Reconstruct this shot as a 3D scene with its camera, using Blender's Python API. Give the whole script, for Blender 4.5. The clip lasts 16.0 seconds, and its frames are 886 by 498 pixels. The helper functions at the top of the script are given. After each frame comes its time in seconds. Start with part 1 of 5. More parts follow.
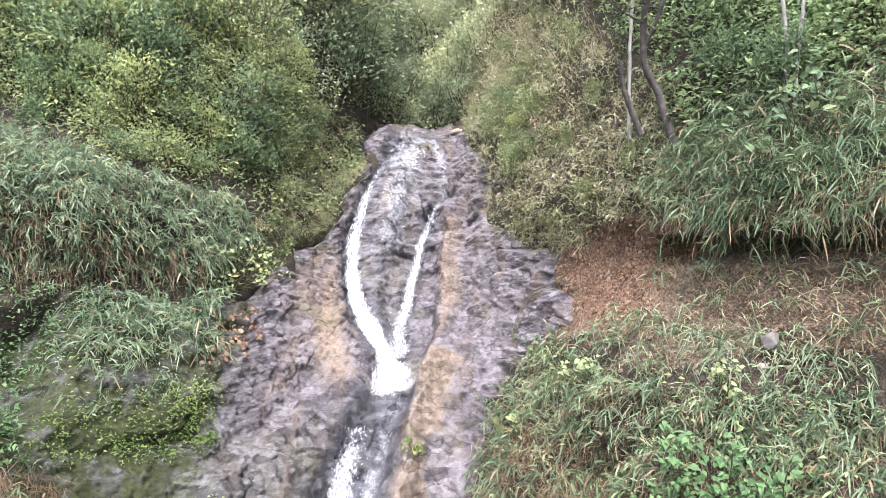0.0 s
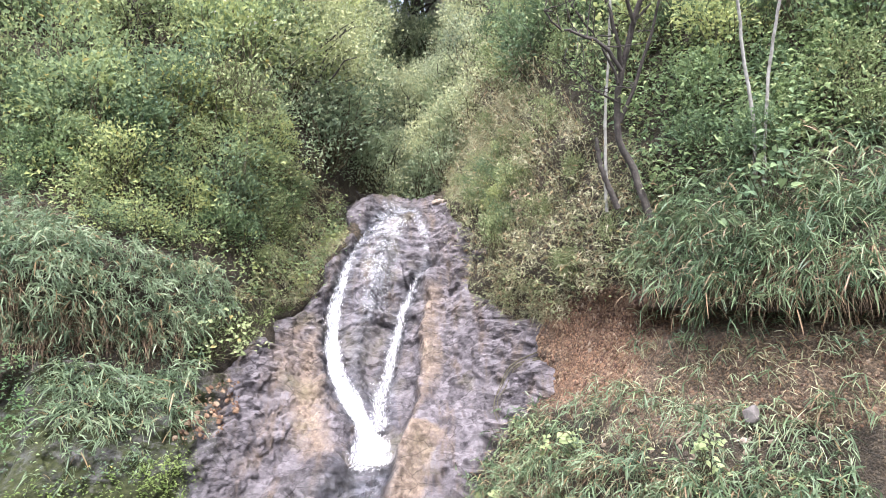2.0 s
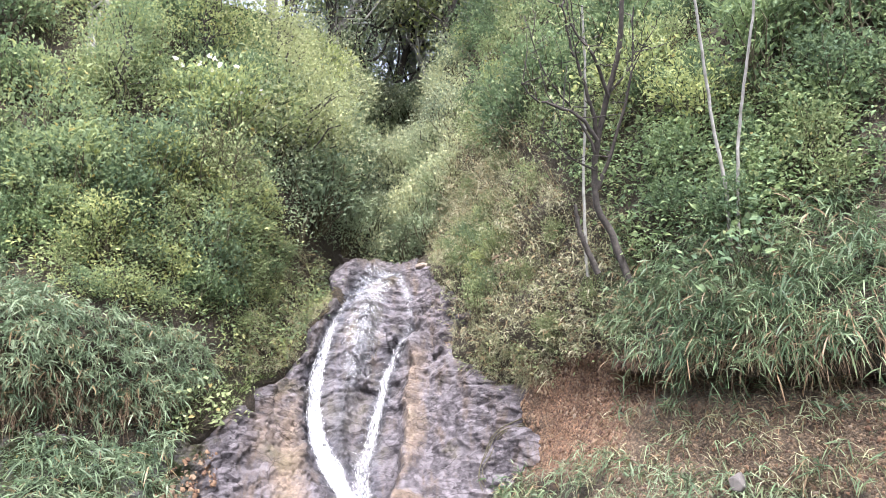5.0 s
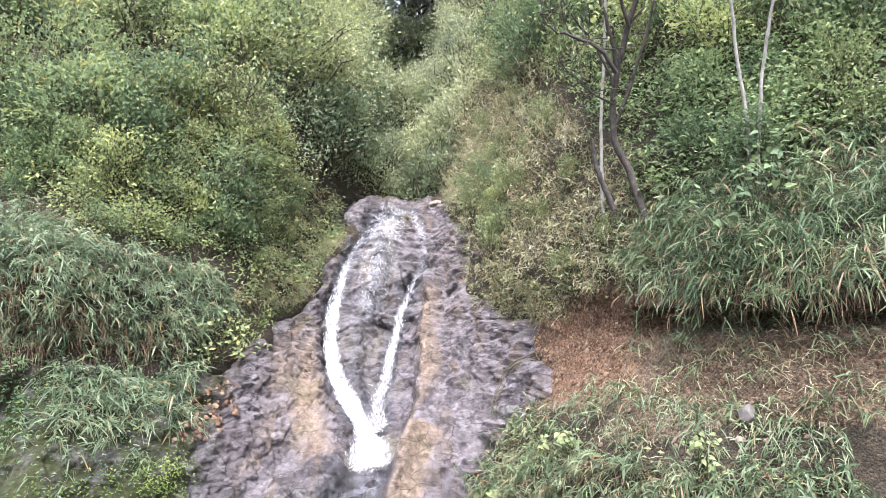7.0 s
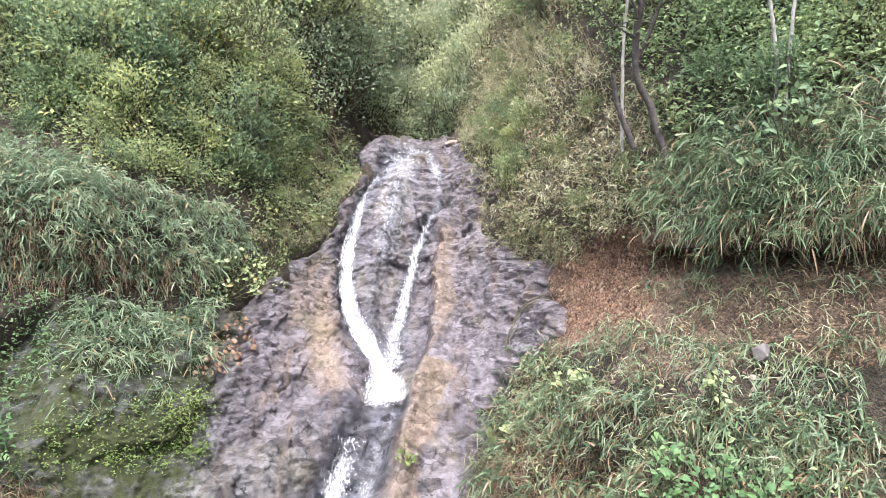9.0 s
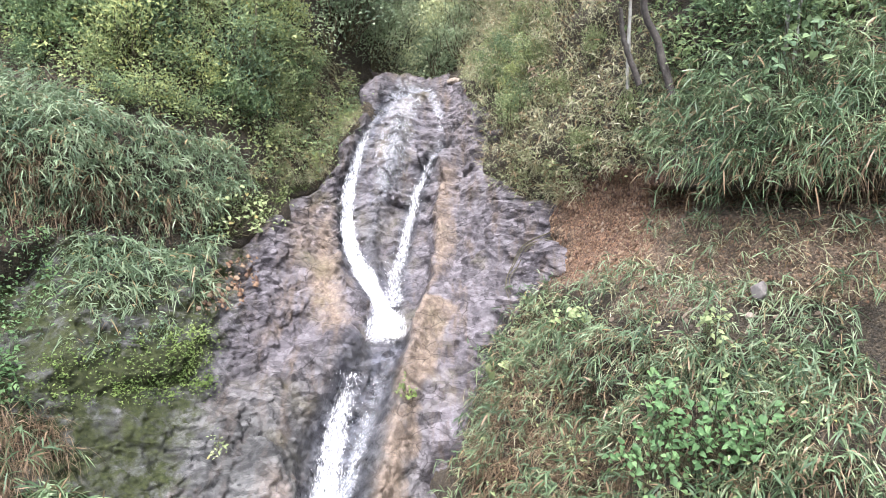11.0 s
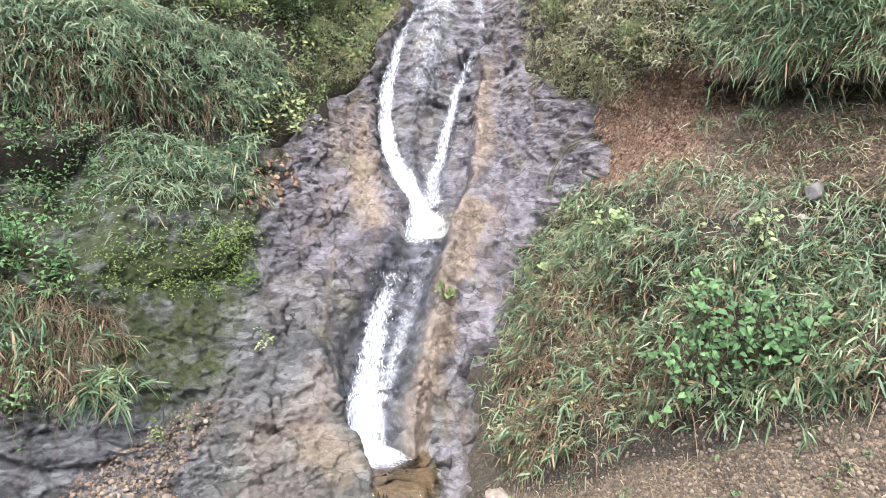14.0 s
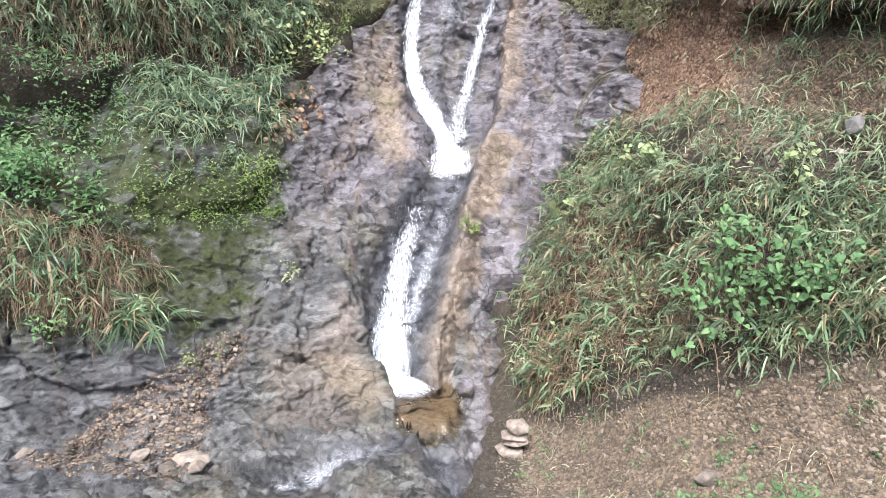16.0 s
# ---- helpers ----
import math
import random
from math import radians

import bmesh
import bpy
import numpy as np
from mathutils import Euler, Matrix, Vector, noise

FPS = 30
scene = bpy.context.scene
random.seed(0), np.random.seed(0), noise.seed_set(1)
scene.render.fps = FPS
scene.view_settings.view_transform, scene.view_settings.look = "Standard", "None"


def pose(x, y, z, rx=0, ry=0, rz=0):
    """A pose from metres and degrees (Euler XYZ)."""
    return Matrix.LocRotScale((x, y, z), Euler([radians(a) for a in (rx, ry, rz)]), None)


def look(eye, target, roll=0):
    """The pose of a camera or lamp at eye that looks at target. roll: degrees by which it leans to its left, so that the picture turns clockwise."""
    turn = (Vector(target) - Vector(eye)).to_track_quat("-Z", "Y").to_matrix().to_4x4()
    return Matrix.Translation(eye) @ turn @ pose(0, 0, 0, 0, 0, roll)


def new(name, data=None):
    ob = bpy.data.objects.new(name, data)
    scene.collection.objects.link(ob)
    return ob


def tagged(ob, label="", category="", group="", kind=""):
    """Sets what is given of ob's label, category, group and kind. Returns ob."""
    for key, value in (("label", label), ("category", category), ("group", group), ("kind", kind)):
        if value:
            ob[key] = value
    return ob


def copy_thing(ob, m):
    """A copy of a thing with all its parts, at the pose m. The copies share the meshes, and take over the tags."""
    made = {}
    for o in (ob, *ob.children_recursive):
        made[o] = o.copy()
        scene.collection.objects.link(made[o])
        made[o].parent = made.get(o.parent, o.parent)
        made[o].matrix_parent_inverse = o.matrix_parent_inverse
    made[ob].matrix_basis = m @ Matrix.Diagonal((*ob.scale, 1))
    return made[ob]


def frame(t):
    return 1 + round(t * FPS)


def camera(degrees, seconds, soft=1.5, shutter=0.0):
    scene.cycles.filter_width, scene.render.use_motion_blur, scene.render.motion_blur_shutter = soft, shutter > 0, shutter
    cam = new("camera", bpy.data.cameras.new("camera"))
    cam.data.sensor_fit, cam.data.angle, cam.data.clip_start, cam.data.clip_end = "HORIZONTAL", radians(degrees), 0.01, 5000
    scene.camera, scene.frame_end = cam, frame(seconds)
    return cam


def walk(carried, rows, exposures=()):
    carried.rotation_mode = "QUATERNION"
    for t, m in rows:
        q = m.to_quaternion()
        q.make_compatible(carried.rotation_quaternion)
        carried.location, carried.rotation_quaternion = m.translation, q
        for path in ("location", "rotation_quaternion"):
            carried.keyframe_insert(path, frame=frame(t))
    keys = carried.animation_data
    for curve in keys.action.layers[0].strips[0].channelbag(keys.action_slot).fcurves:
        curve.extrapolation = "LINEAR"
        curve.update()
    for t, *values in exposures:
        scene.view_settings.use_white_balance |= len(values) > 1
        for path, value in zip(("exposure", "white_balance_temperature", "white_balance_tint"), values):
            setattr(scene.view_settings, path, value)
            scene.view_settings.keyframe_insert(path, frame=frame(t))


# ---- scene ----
# ---- camera: held in the hand on the verge, tilted up along the falls and down again ----
cam = camera(68.0, 16.0, soft=0.6)
ROWS = [
    (0.0, 0.0, 0.0, 1.6, 95.0, 0.0, 0.0),
    (0.5, 0.008, 0.0, 1.62, 97.0, -0.15, -1.65),
    (1.0, 0.011, -0.015, 1.633, 98.55, -0.14, -1.42),
    (1.5, 0.019, -0.018, 1.648, 99.83, 0.43, -1.99),
    (2.0, 0.018, -0.029, 1.655, 100.74, 0.11, -1.52),
    (2.5, 0.014, -0.027, 1.664, 101.42, 0.26, -2.42),
    (3.0, 0.025, -0.034, 1.675, 102.37, 0.38, -3.23),
    (3.5, 0.036, -0.044, 1.689, 103.23, 0.56, -3.58),
    (4.0, 0.046, -0.067, 1.698, 104.47, 0.77, -3.07),
    (4.2, 0.047, -0.078, 1.705, 105.2, 0.8, -2.99),
    (5.3, 0.048, -0.075, 1.71, 106.0, 0.8, -2.6),
    (6.5, 0.042, -0.059, 1.679, 102.69, 0.74, -2.29),
    (7.0, 0.023, -0.077, 1.658, 100.78, 0.4, -1.64),
    (7.5, 0.012, -0.064, 1.65, 99.69, -0.04, -2.08),
    (8.0, 0.008, -0.064, 1.629, 98.17, -0.17, -2.17),
    (8.5, -0.007, -0.067, 1.625, 97.22, 0.04, -1.13),
    (9.0, 0.009, -0.034, 1.601, 95.91, -0.21, -0.47),
    (11.3, 0.004, -0.031, 1.531, 90.3, -0.63, -0.44),
    (11.5, 0.007, -0.039, 1.522, 89.87, -0.68, -0.39),
    (12.0, 0.0, -0.032, 1.516, 88.86, -1.3, 0.03),
    (12.5, -0.009, -0.015, 1.497, 87.25, -1.41, -0.06),
    (13.0, -0.01, -0.007, 1.484, 86.35, -1.58, 0.62),
    (13.5, -0.026, 0.012, 1.474, 84.37, -1.19, 1.76),
    (14.0, -0.041, 0.022, 1.456, 82.86, -1.06, 2.7),
    (14.5, -0.04, 0.034, 1.443, 81.31, -1.26, 3.3),
    (15.0, -0.044, 0.032, 1.435, 80.05, -0.98, 4.31),
    (15.5, -0.033, 0.02, 1.423, 79.68, -1.09, 4.59),
    (16.0, -0.027, 0.036, 1.408, 77.47, -1.22, 5.01),
]
walk(cam, [(t, pose(*row)) for t, *row in ROWS], [(0.0, 2.88, 6300, 19), (9.0, 2.86, 6300, 19), (12.0, 2.75, 6200, 15), (16.0, 2.7, 6200, 14)])

# ---- light: a bright overcast sky with a weak, wide sun ----
SUN_ELEVATION, SUN_TURN = 54.0, 186.0
world = bpy.data.worlds.new("sky")
scene.world = world
world.use_nodes = True
wn = world.node_tree.nodes
sky = wn.new("ShaderNodeTexSky")
sky.sky_type, sky.sun_disc = "NISHITA", False
sky.sun_elevation, sky.sun_rotation = radians(SUN_ELEVATION), radians(SUN_TURN)
sky.air_density, sky.dust_density = 1.0, 4.0
wn["Background"].inputs["Strength"].default_value = 0.11
# cloud cover: the blue of the clear sky is greyed evenly
grey = wn.new("ShaderNodeHueSaturation")
grey.inputs["Saturation"].default_value = 0.5
grey.inputs["Value"].default_value = 1.0
world.node_tree.links.new(sky.outputs[0], grey.inputs["Color"])
world.node_tree.links.new(grey.outputs[0], wn["Background"].inputs["Color"])
sun_data = bpy.data.lights.new("sun", "SUN")
sun_data.energy, sun_data.angle, sun_data.color = 1.5, radians(22), (1.0, 0.98, 0.95)
sun = new("sun", sun_data)
a, e = radians(SUN_TURN), radians(SUN_ELEVATION)
sun.matrix_world = look((0, 0, 30), (-math.sin(a) * math.cos(e), -math.cos(a) * math.cos(e), 30 - math.sin(e)))


# ---- materials ----
def material(name):
    m = bpy.data.materials.new(name)
    m.use_nodes = True
    m.node_tree.nodes.clear()
    return m, m.node_tree.nodes, m.node_tree.links


def node(nodes, kind, **inputs):
    n = nodes.new(kind)
    for key, value in inputs.items():
        n.inputs[key.replace("_", " ")].default_value = value
    return n


def ramp(nodes, links, source, *stops):
    """A colour ramp from (place, (r, g, b)) stops, fed by source."""
    r = nodes.new("ShaderNodeValToRGB")
    while len(r.color_ramp.elements) < len(stops):
        r.color_ramp.elements.new(0.5)
    for element, (place, colour) in zip(r.color_ramp.elements, stops):
        element.position, element.color = place, (*colour, 1)
    links.new(source, r.inputs[0])
    return r.outputs[0]


def blend(nodes, links, factor, a, b, kind="MIX"):
    """A mix of two colours, each a socket or a colour."""
    m = nodes.new("ShaderNodeMix")
    m.data_type, m.blend_type = "RGBA", kind
    for socket, value in ((m.inputs[0], factor), (m.inputs[6], a), (m.inputs[7], b)):
        if isinstance(value, (int, float)):
            socket.default_value = value
        elif isinstance(value, tuple):
            socket.default_value = (*value, 1)
        else:
            links.new(value, socket)
    return m.outputs[2]


def textured(nodes, links, scale, detail=6.0, rough=0.6, stretch=None):
    """Noise over the object's own metres."""
    coord = nodes.new("ShaderNodeTexCoord")
    source = coord.outputs["Object"]
    if stretch:
        mapping = nodes.new("ShaderNodeMapping")
        mapping.inputs["Scale"].default_value = stretch[:3]
        mapping.inputs["Rotation"].default_value = [radians(d) for d in stretch[3:]] or (0, 0, 0)
        links.new(source, mapping.inputs[0])
        source = mapping.outputs[0]
    n = node(nodes, "ShaderNodeTexNoise", Scale=scale, Detail=detail, Roughness=rough)
    links.new(source, n.inputs["Vector"])
    return n.outputs["Fac"]


def attribute(nodes, name):
    n = nodes.new("ShaderNodeAttribute")
    n.attribute_name = name
    return n.outputs["Fac"]


def maths(nodes, links, kind, a, b=0.5):
    n = nodes.new("ShaderNodeMath")
    n.operation, n.use_clamp = kind, kind in ("MULTIPLY", "SUBTRACT")
    for socket, value in ((n.inputs[0], a), (n.inputs[1], b)):
        if isinstance(value, (int, float)):
            socket.default_value = value
        else:
            links.new(value, socket)
    return n.outputs[0]


def finish(nodes, links, shader):
    out = nodes.new("ShaderNodeOutputMaterial")
    links.new(shader, out.inputs[0])


def bump(nodes, links, height, strength=0.4, distance=0.02):
    b = node(nodes, "ShaderNodeBump", Strength=strength, Distance=distance)
    links.new(height, b.inputs["Height"])
    return b.outputs[0]


def foliage(name, dark, mid, light, dead=None, dead_share=0.0, translucent=0.35, rough=0.6, vary=0.0):
    """Leaves: tones from dark to light by leaf, by clump and by plant, some withered."""
    m, nodes, links = material(name)
    geo = nodes.new("ShaderNodeNewGeometry")
    info = nodes.new("ShaderNodeObjectInfo")
    island = geo.outputs["Random Per Island"]
    patch = textured(nodes, links, 2.2, 2.0)
    tone = maths(nodes, links, "ADD", maths(nodes, links, "MULTIPLY", island, 0.5), maths(nodes, links, "MULTIPLY", maths(nodes, links, "SUBTRACT", patch, 0.28), 1.25))
    if vary:
        plant = maths(nodes, links, "ADD", maths(nodes, links, "MULTIPLY", info.outputs["Random"], vary), -vary / 2)
        tone = maths(nodes, links, "ADD", tone, plant)
    colour = ramp(nodes, links, tone, (0.1, dark), (0.5, mid), (0.9, light))
    if dead:
        again = maths(nodes, links, "FRACT", maths(nodes, links, "MULTIPLY_ADD", island, 17.3))
        pick = maths(nodes, links, "LESS_THAN", again, dead_share)
        colour = blend(nodes, links, pick, colour, dead)
    fine = textured(nodes, links, 60.0, 3.0)
    colour = blend(nodes, links, 0.25, colour, ramp(nodes, links, fine, (0.3, (0.5, 0.5, 0.5)), (0.7, (1, 1, 1))), "MULTIPLY")
    p = node(nodes, "ShaderNodeBsdfPrincipled", Roughness=rough)
    p.inputs["Specular IOR Level"].default_value = 0.22
    links.new(colour, p.inputs["Base Color"])
    t = nodes.new("ShaderNodeBsdfTranslucent")
    links.new(blend(nodes, links, 0.45, colour, (0.2, 0.26, 0.13)), t.inputs["Color"])
    mix = node(nodes, "ShaderNodeMixShader", Fac=translucent)
    links.new(p.outputs[0], mix.inputs[1])
    links.new(t.outputs[0], mix.inputs[2])
    finish(nodes, links, mix.outputs[0])
    return m


def plain(name, stops, scale=8.0, rough=0.8, relief=0.5, depth=0.01, stretch=None, islands=0.0):
    """A rough natural surface: noise through a colour ramp, with bump."""
    m, nodes, links = material(name)
    n = textured(nodes, links, scale, 8.0, 0.65, stretch)
    fac = n
    if islands:
        geo = nodes.new("ShaderNodeNewGeometry")
        info = nodes.new("ShaderNodeObjectInfo")
        either = maths(nodes, links, "FRACT", maths(nodes, links, "ADD", geo.outputs["Random Per Island"], info.outputs["Random"]))
        fac = blend(nodes, links, islands, n, either)
    p = node(nodes, "ShaderNodeBsdfPrincipled", Roughness=rough)
    links.new(ramp(nodes, links, fac, *stops), p.inputs["Base Color"])
    links.new(bump(nodes, links, textured(nodes, links, scale * 4, 6.0), relief, depth), p.inputs["Normal"])
    finish(nodes, links, p.outputs[0])
    return m


def cells(nodes, links, vector, scale, feature="F1"):
    """Broken facets: a voronoi over warped metres."""
    n = node(nodes, "ShaderNodeTexVoronoi", Scale=scale)
    n.feature = feature
    links.new(vector, n.inputs["Vector"])
    return n.outputs


def make_rock():
    """Purple-grey bedrock, shattered into facets: ochre stains, moss and darker soaked stone where the water runs; on
    the left bank both also paint overhang shade.
    """
    m, nodes, links = material("wet_rock")
    coord = nodes.new("ShaderNodeTexCoord")
    # metres bent by noise and squeezed along the bedding, so that facets lie aslant
    squeeze = nodes.new("ShaderNodeMapping")
    squeeze.inputs["Scale"].default_value = (0.75, 0.75, 1.7)
    squeeze.inputs["Rotation"].default_value = (radians(12), radians(30), 0)
    links.new(coord.outputs["Object"], squeeze.inputs[0])
    bent = node(nodes, "ShaderNodeTexNoise", Scale=3.0, Detail=4.0, Roughness=0.5)
    links.new(coord.outputs["Object"], bent.inputs["Vector"])
    add = nodes.new("ShaderNodeVectorMath")
    add.operation = "MULTIPLY_ADD"
    add.inputs[1].default_value = (0.3, 0.3, 0.3)
    links.new(bent.outputs["Color"], add.inputs[0])
    links.new(squeeze.outputs[0], add.inputs[2])
    warped = add.outputs[0]
    big = textured(nodes, links, 1.1, 6.0, 0.6)
    patches = textured(nodes, links, 3.7, 8.0, 0.7)
    fine = textured(nodes, links, 26.0, 10.0, 0.8)
    runs = textured(nodes, links, 1.7, 8.0, 0.7, (3.2, 0.7, 0.7))
    # base: facet by facet a tone of its own
    tone = nodes.new("ShaderNodeSeparateColor")
    links.new(cells(nodes, links, warped, 5.0)["Color"], tone.inputs[0])
    chip = nodes.new("ShaderNodeSeparateColor")
    links.new(cells(nodes, links, warped, 15.0)["Color"], chip.inputs[0])
    mixed = maths(nodes, links, "ADD", maths(nodes, links, "MULTIPLY", tone.outputs[0], 0.3), maths(nodes, links, "MULTIPLY", chip.outputs[0], 0.22))
    mixed = maths(nodes, links, "ADD", mixed, maths(nodes, links, "ADD", maths(nodes, links, "MULTIPLY", fine, 0.36), maths(nodes, links, "MULTIPLY", patches, 0.16)))
    colour = ramp(nodes, links, mixed, (0.33, (0.03, 0.027, 0.031)), (0.5, (0.072, 0.066, 0.073)), (0.7, (0.135, 0.126, 0.138)))
    # the lower beds are grey-olive
    colour = blend(nodes, links, attribute(nodes, "low"), colour, ramp(nodes, links, mixed, (0.34, (0.022, 0.023, 0.021)), (0.5, (0.058, 0.059, 0.054)), (0.68, (0.125, 0.126, 0.116))))
    # brown weathering in streaks down the fall line
    brown = ramp(nodes, links, fine, (0.34, (0.034, 0.025, 0.019)), (0.66, (0.135, 0.104, 0.078)))
    stain = maths(nodes, links, "MULTIPLY", maths(nodes, links, "SUBTRACT", runs, 0.5), 7.0)
    colour = blend(nodes, links, maths(nodes, links, "MULTIPLY", stain, 0.75), colour, brown)
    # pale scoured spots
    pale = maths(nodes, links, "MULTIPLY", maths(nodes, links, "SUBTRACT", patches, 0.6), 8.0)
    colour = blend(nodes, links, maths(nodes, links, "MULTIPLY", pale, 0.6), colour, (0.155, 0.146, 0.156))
    tan = ramp(nodes, links, textured(nodes, links, 15.0, 10.0, 0.8), (0.34, (0.07, 0.051, 0.037)), (0.5, (0.15, 0.116, 0.088)), (0.66, (0.26, 0.212, 0.165)))
    ragged = maths(nodes, links, "SUBTRACT", maths(nodes, links, "ADD", attribute(nodes, "tan"), maths(nodes, links, "MULTIPLY", patches, 2.2)), 1.5)
    colour = blend(nodes, links, maths(nodes, links, "MULTIPLY", ragged, 1.8), colour, tan)
    olive = maths(nodes, links, "MULTIPLY", maths(nodes, links, "SUBTRACT", big, 0.54), 7.0)
    colour = blend(nodes, links, maths(nodes, links, "MULTIPLY", olive, 0.5), colour, ramp(nodes, links, fine, (0.33, (0.05, 0.045, 0.022)), (0.67, (0.15, 0.135, 0.075))))
    # shade of the fractures, painted as dark lines here and there
    gate = maths(nodes, links, "MULTIPLY", maths(nodes, links, "SUBTRACT", textured(nodes, links, 2.3, 4.0), 0.4), 9.0)
    for scale, wide, strength in ((2.3, 0.022, 0.9), (6.0, 0.04, 0.4)):
        seam = ramp(nodes, links, cells(nodes, links, warped, scale, "DISTANCE_TO_EDGE")["Distance"], (0.0, (0.18, 0.16, 0.16)), (wide, (1, 1, 1)))
        colour = blend(nodes, links, maths(nodes, links, "MULTIPLY", gate, strength), colour, seam, "MULTIPLY")
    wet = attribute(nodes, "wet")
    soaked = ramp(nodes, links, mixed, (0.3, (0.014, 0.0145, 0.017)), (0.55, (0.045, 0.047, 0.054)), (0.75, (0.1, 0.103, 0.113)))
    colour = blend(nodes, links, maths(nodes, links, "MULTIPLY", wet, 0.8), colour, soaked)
    # moss colour is held very dark, to carry the left bank's shade too
    moss = ramp(nodes, links, textured(nodes, links, 25.0, 8.0, 0.7), (0.3, (0.006, 0.009, 0.003)), (0.7, (0.034, 0.042, 0.011)))
    patchy = maths(nodes, links, "SUBTRACT", maths(nodes, links, "ADD", attribute(nodes, "moss"), maths(nodes, links, "MULTIPLY", textured(nodes, links, 4.0, 8.0, 0.75), 1.6)), 1.2)
    mossy = maths(nodes, links, "MULTIPLY", patchy, 3.0)
    colour = blend(nodes, links, mossy, colour, moss)
    p = node(nodes, "ShaderNodeBsdfPrincipled")
    p.inputs["Specular IOR Level"].default_value = 0.28
    links.new(colour, p.inputs["Base Color"])
    sheen = maths(nodes, links, "ADD", maths(nodes, links, "MULTIPLY", patches, 0.5), 0.36)
    sheen = maths(nodes, links, "SUBTRACT", sheen, maths(nodes, links, "MULTIPLY", wet, 0.3))
    links.new(maths(nodes, links, "ADD", sheen, maths(nodes, links, "MULTIPLY", mossy, 0.5)), p.inputs["Roughness"])
    # relief: each facet a tilted plane, over crinkled ridges along the bedding
    ridge = node(nodes, "ShaderNodeTexNoise", Scale=6.0, Detail=9.0, Roughness=0.62)
    ridge.noise_type = "RIDGED_MULTIFRACTAL"
    links.new(warped, ridge.inputs["Vector"])
    height = maths(nodes, links, "ADD", maths(nodes, links, "MULTIPLY", ridge.outputs["Fac"], 0.004), maths(nodes, links, "MULTIPLY", fine, 0.028))
    for scale, tilt in ((4.0, 0.22), (11.0, 0.22)):
        out = cells(nodes, links, warped, scale)
        off, turn, dot = (nodes.new("ShaderNodeVectorMath") for _ in range(3))
        off.operation, turn.operation, dot.operation = "SUBTRACT", "MULTIPLY_ADD", "DOT_PRODUCT"
        links.new(warped, off.inputs[0])
        links.new(out["Position"], off.inputs[1])
        links.new(out["Color"], turn.inputs[0])
        turn.inputs[1].default_value, turn.inputs[2].default_value = (2 * tilt,) * 3, (-tilt,) * 3
        links.new(off.outputs[0], dot.inputs[0])
        links.new(turn.outputs[0], dot.inputs[1])
        height = maths(nodes, links, "ADD", height, dot.outputs["Value"])
    links.new(bump(nodes, links, height, 0.85, 1.0), p.inputs["Normal"])
    finish(nodes, links, p.outputs[0])
    return m


def make_soil():
    m, nodes, links = material("hillside_soil")
    fine = textured(nodes, links, 22.0, 10.0, 0.75)
    big = textured(nodes, links, 1.6, 5.0)
    earth = ramp(nodes, links, fine, (0.25, (0.034, 0.024, 0.016)), (0.5, (0.088, 0.067, 0.045)), (0.78, (0.15, 0.118, 0.082)))
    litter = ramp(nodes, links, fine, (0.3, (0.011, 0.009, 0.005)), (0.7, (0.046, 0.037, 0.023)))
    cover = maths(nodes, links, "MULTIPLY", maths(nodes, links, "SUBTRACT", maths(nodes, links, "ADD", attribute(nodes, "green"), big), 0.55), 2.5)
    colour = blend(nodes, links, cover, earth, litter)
    red = ramp(nodes, links, textured(nodes, links, 35.0, 8.0, 0.7), (0.3, (0.061, 0.033, 0.018)), (0.55, (0.131, 0.079, 0.048)), (0.8, (0.192, 0.144, 0.101)))
    colour = blend(nodes, links, attribute(nodes, "red"), colour, red)
    grit = node(nodes, "ShaderNodeTexVoronoi", Scale=48.0)
    coord = nodes.new("ShaderNodeTexCoord")
    links.new(coord.outputs["Object"], grit.inputs["Vector"])
    tone = nodes.new("ShaderNodeSeparateColor")
    links.new(grit.outputs["Color"], tone.inputs[0])
    grain = ramp(nodes, links, tone.outputs[0], (0.1, (0.45, 0.42, 0.4)), (0.6, (1.0, 0.97, 0.92)), (0.95, (1.9, 1.8, 1.7)))
    colour = blend(nodes, links, 0.75, colour, grain, "MULTIPLY")
    p = node(nodes, "ShaderNodeBsdfPrincipled", Roughness=0.95)
    links.new(colour, p.inputs["Base Color"])
    height = maths(nodes, links, "SUBTRACT", textured(nodes, links, 40.0, 8.0, 0.75), maths(nodes, links, "MULTIPLY", grit.outputs["Distance"], 0.6))
    links.new(bump(nodes, links, height, 0.9, 0.04), p.inputs["Normal"])
    finish(nodes, links, p.outputs[0])
    return m


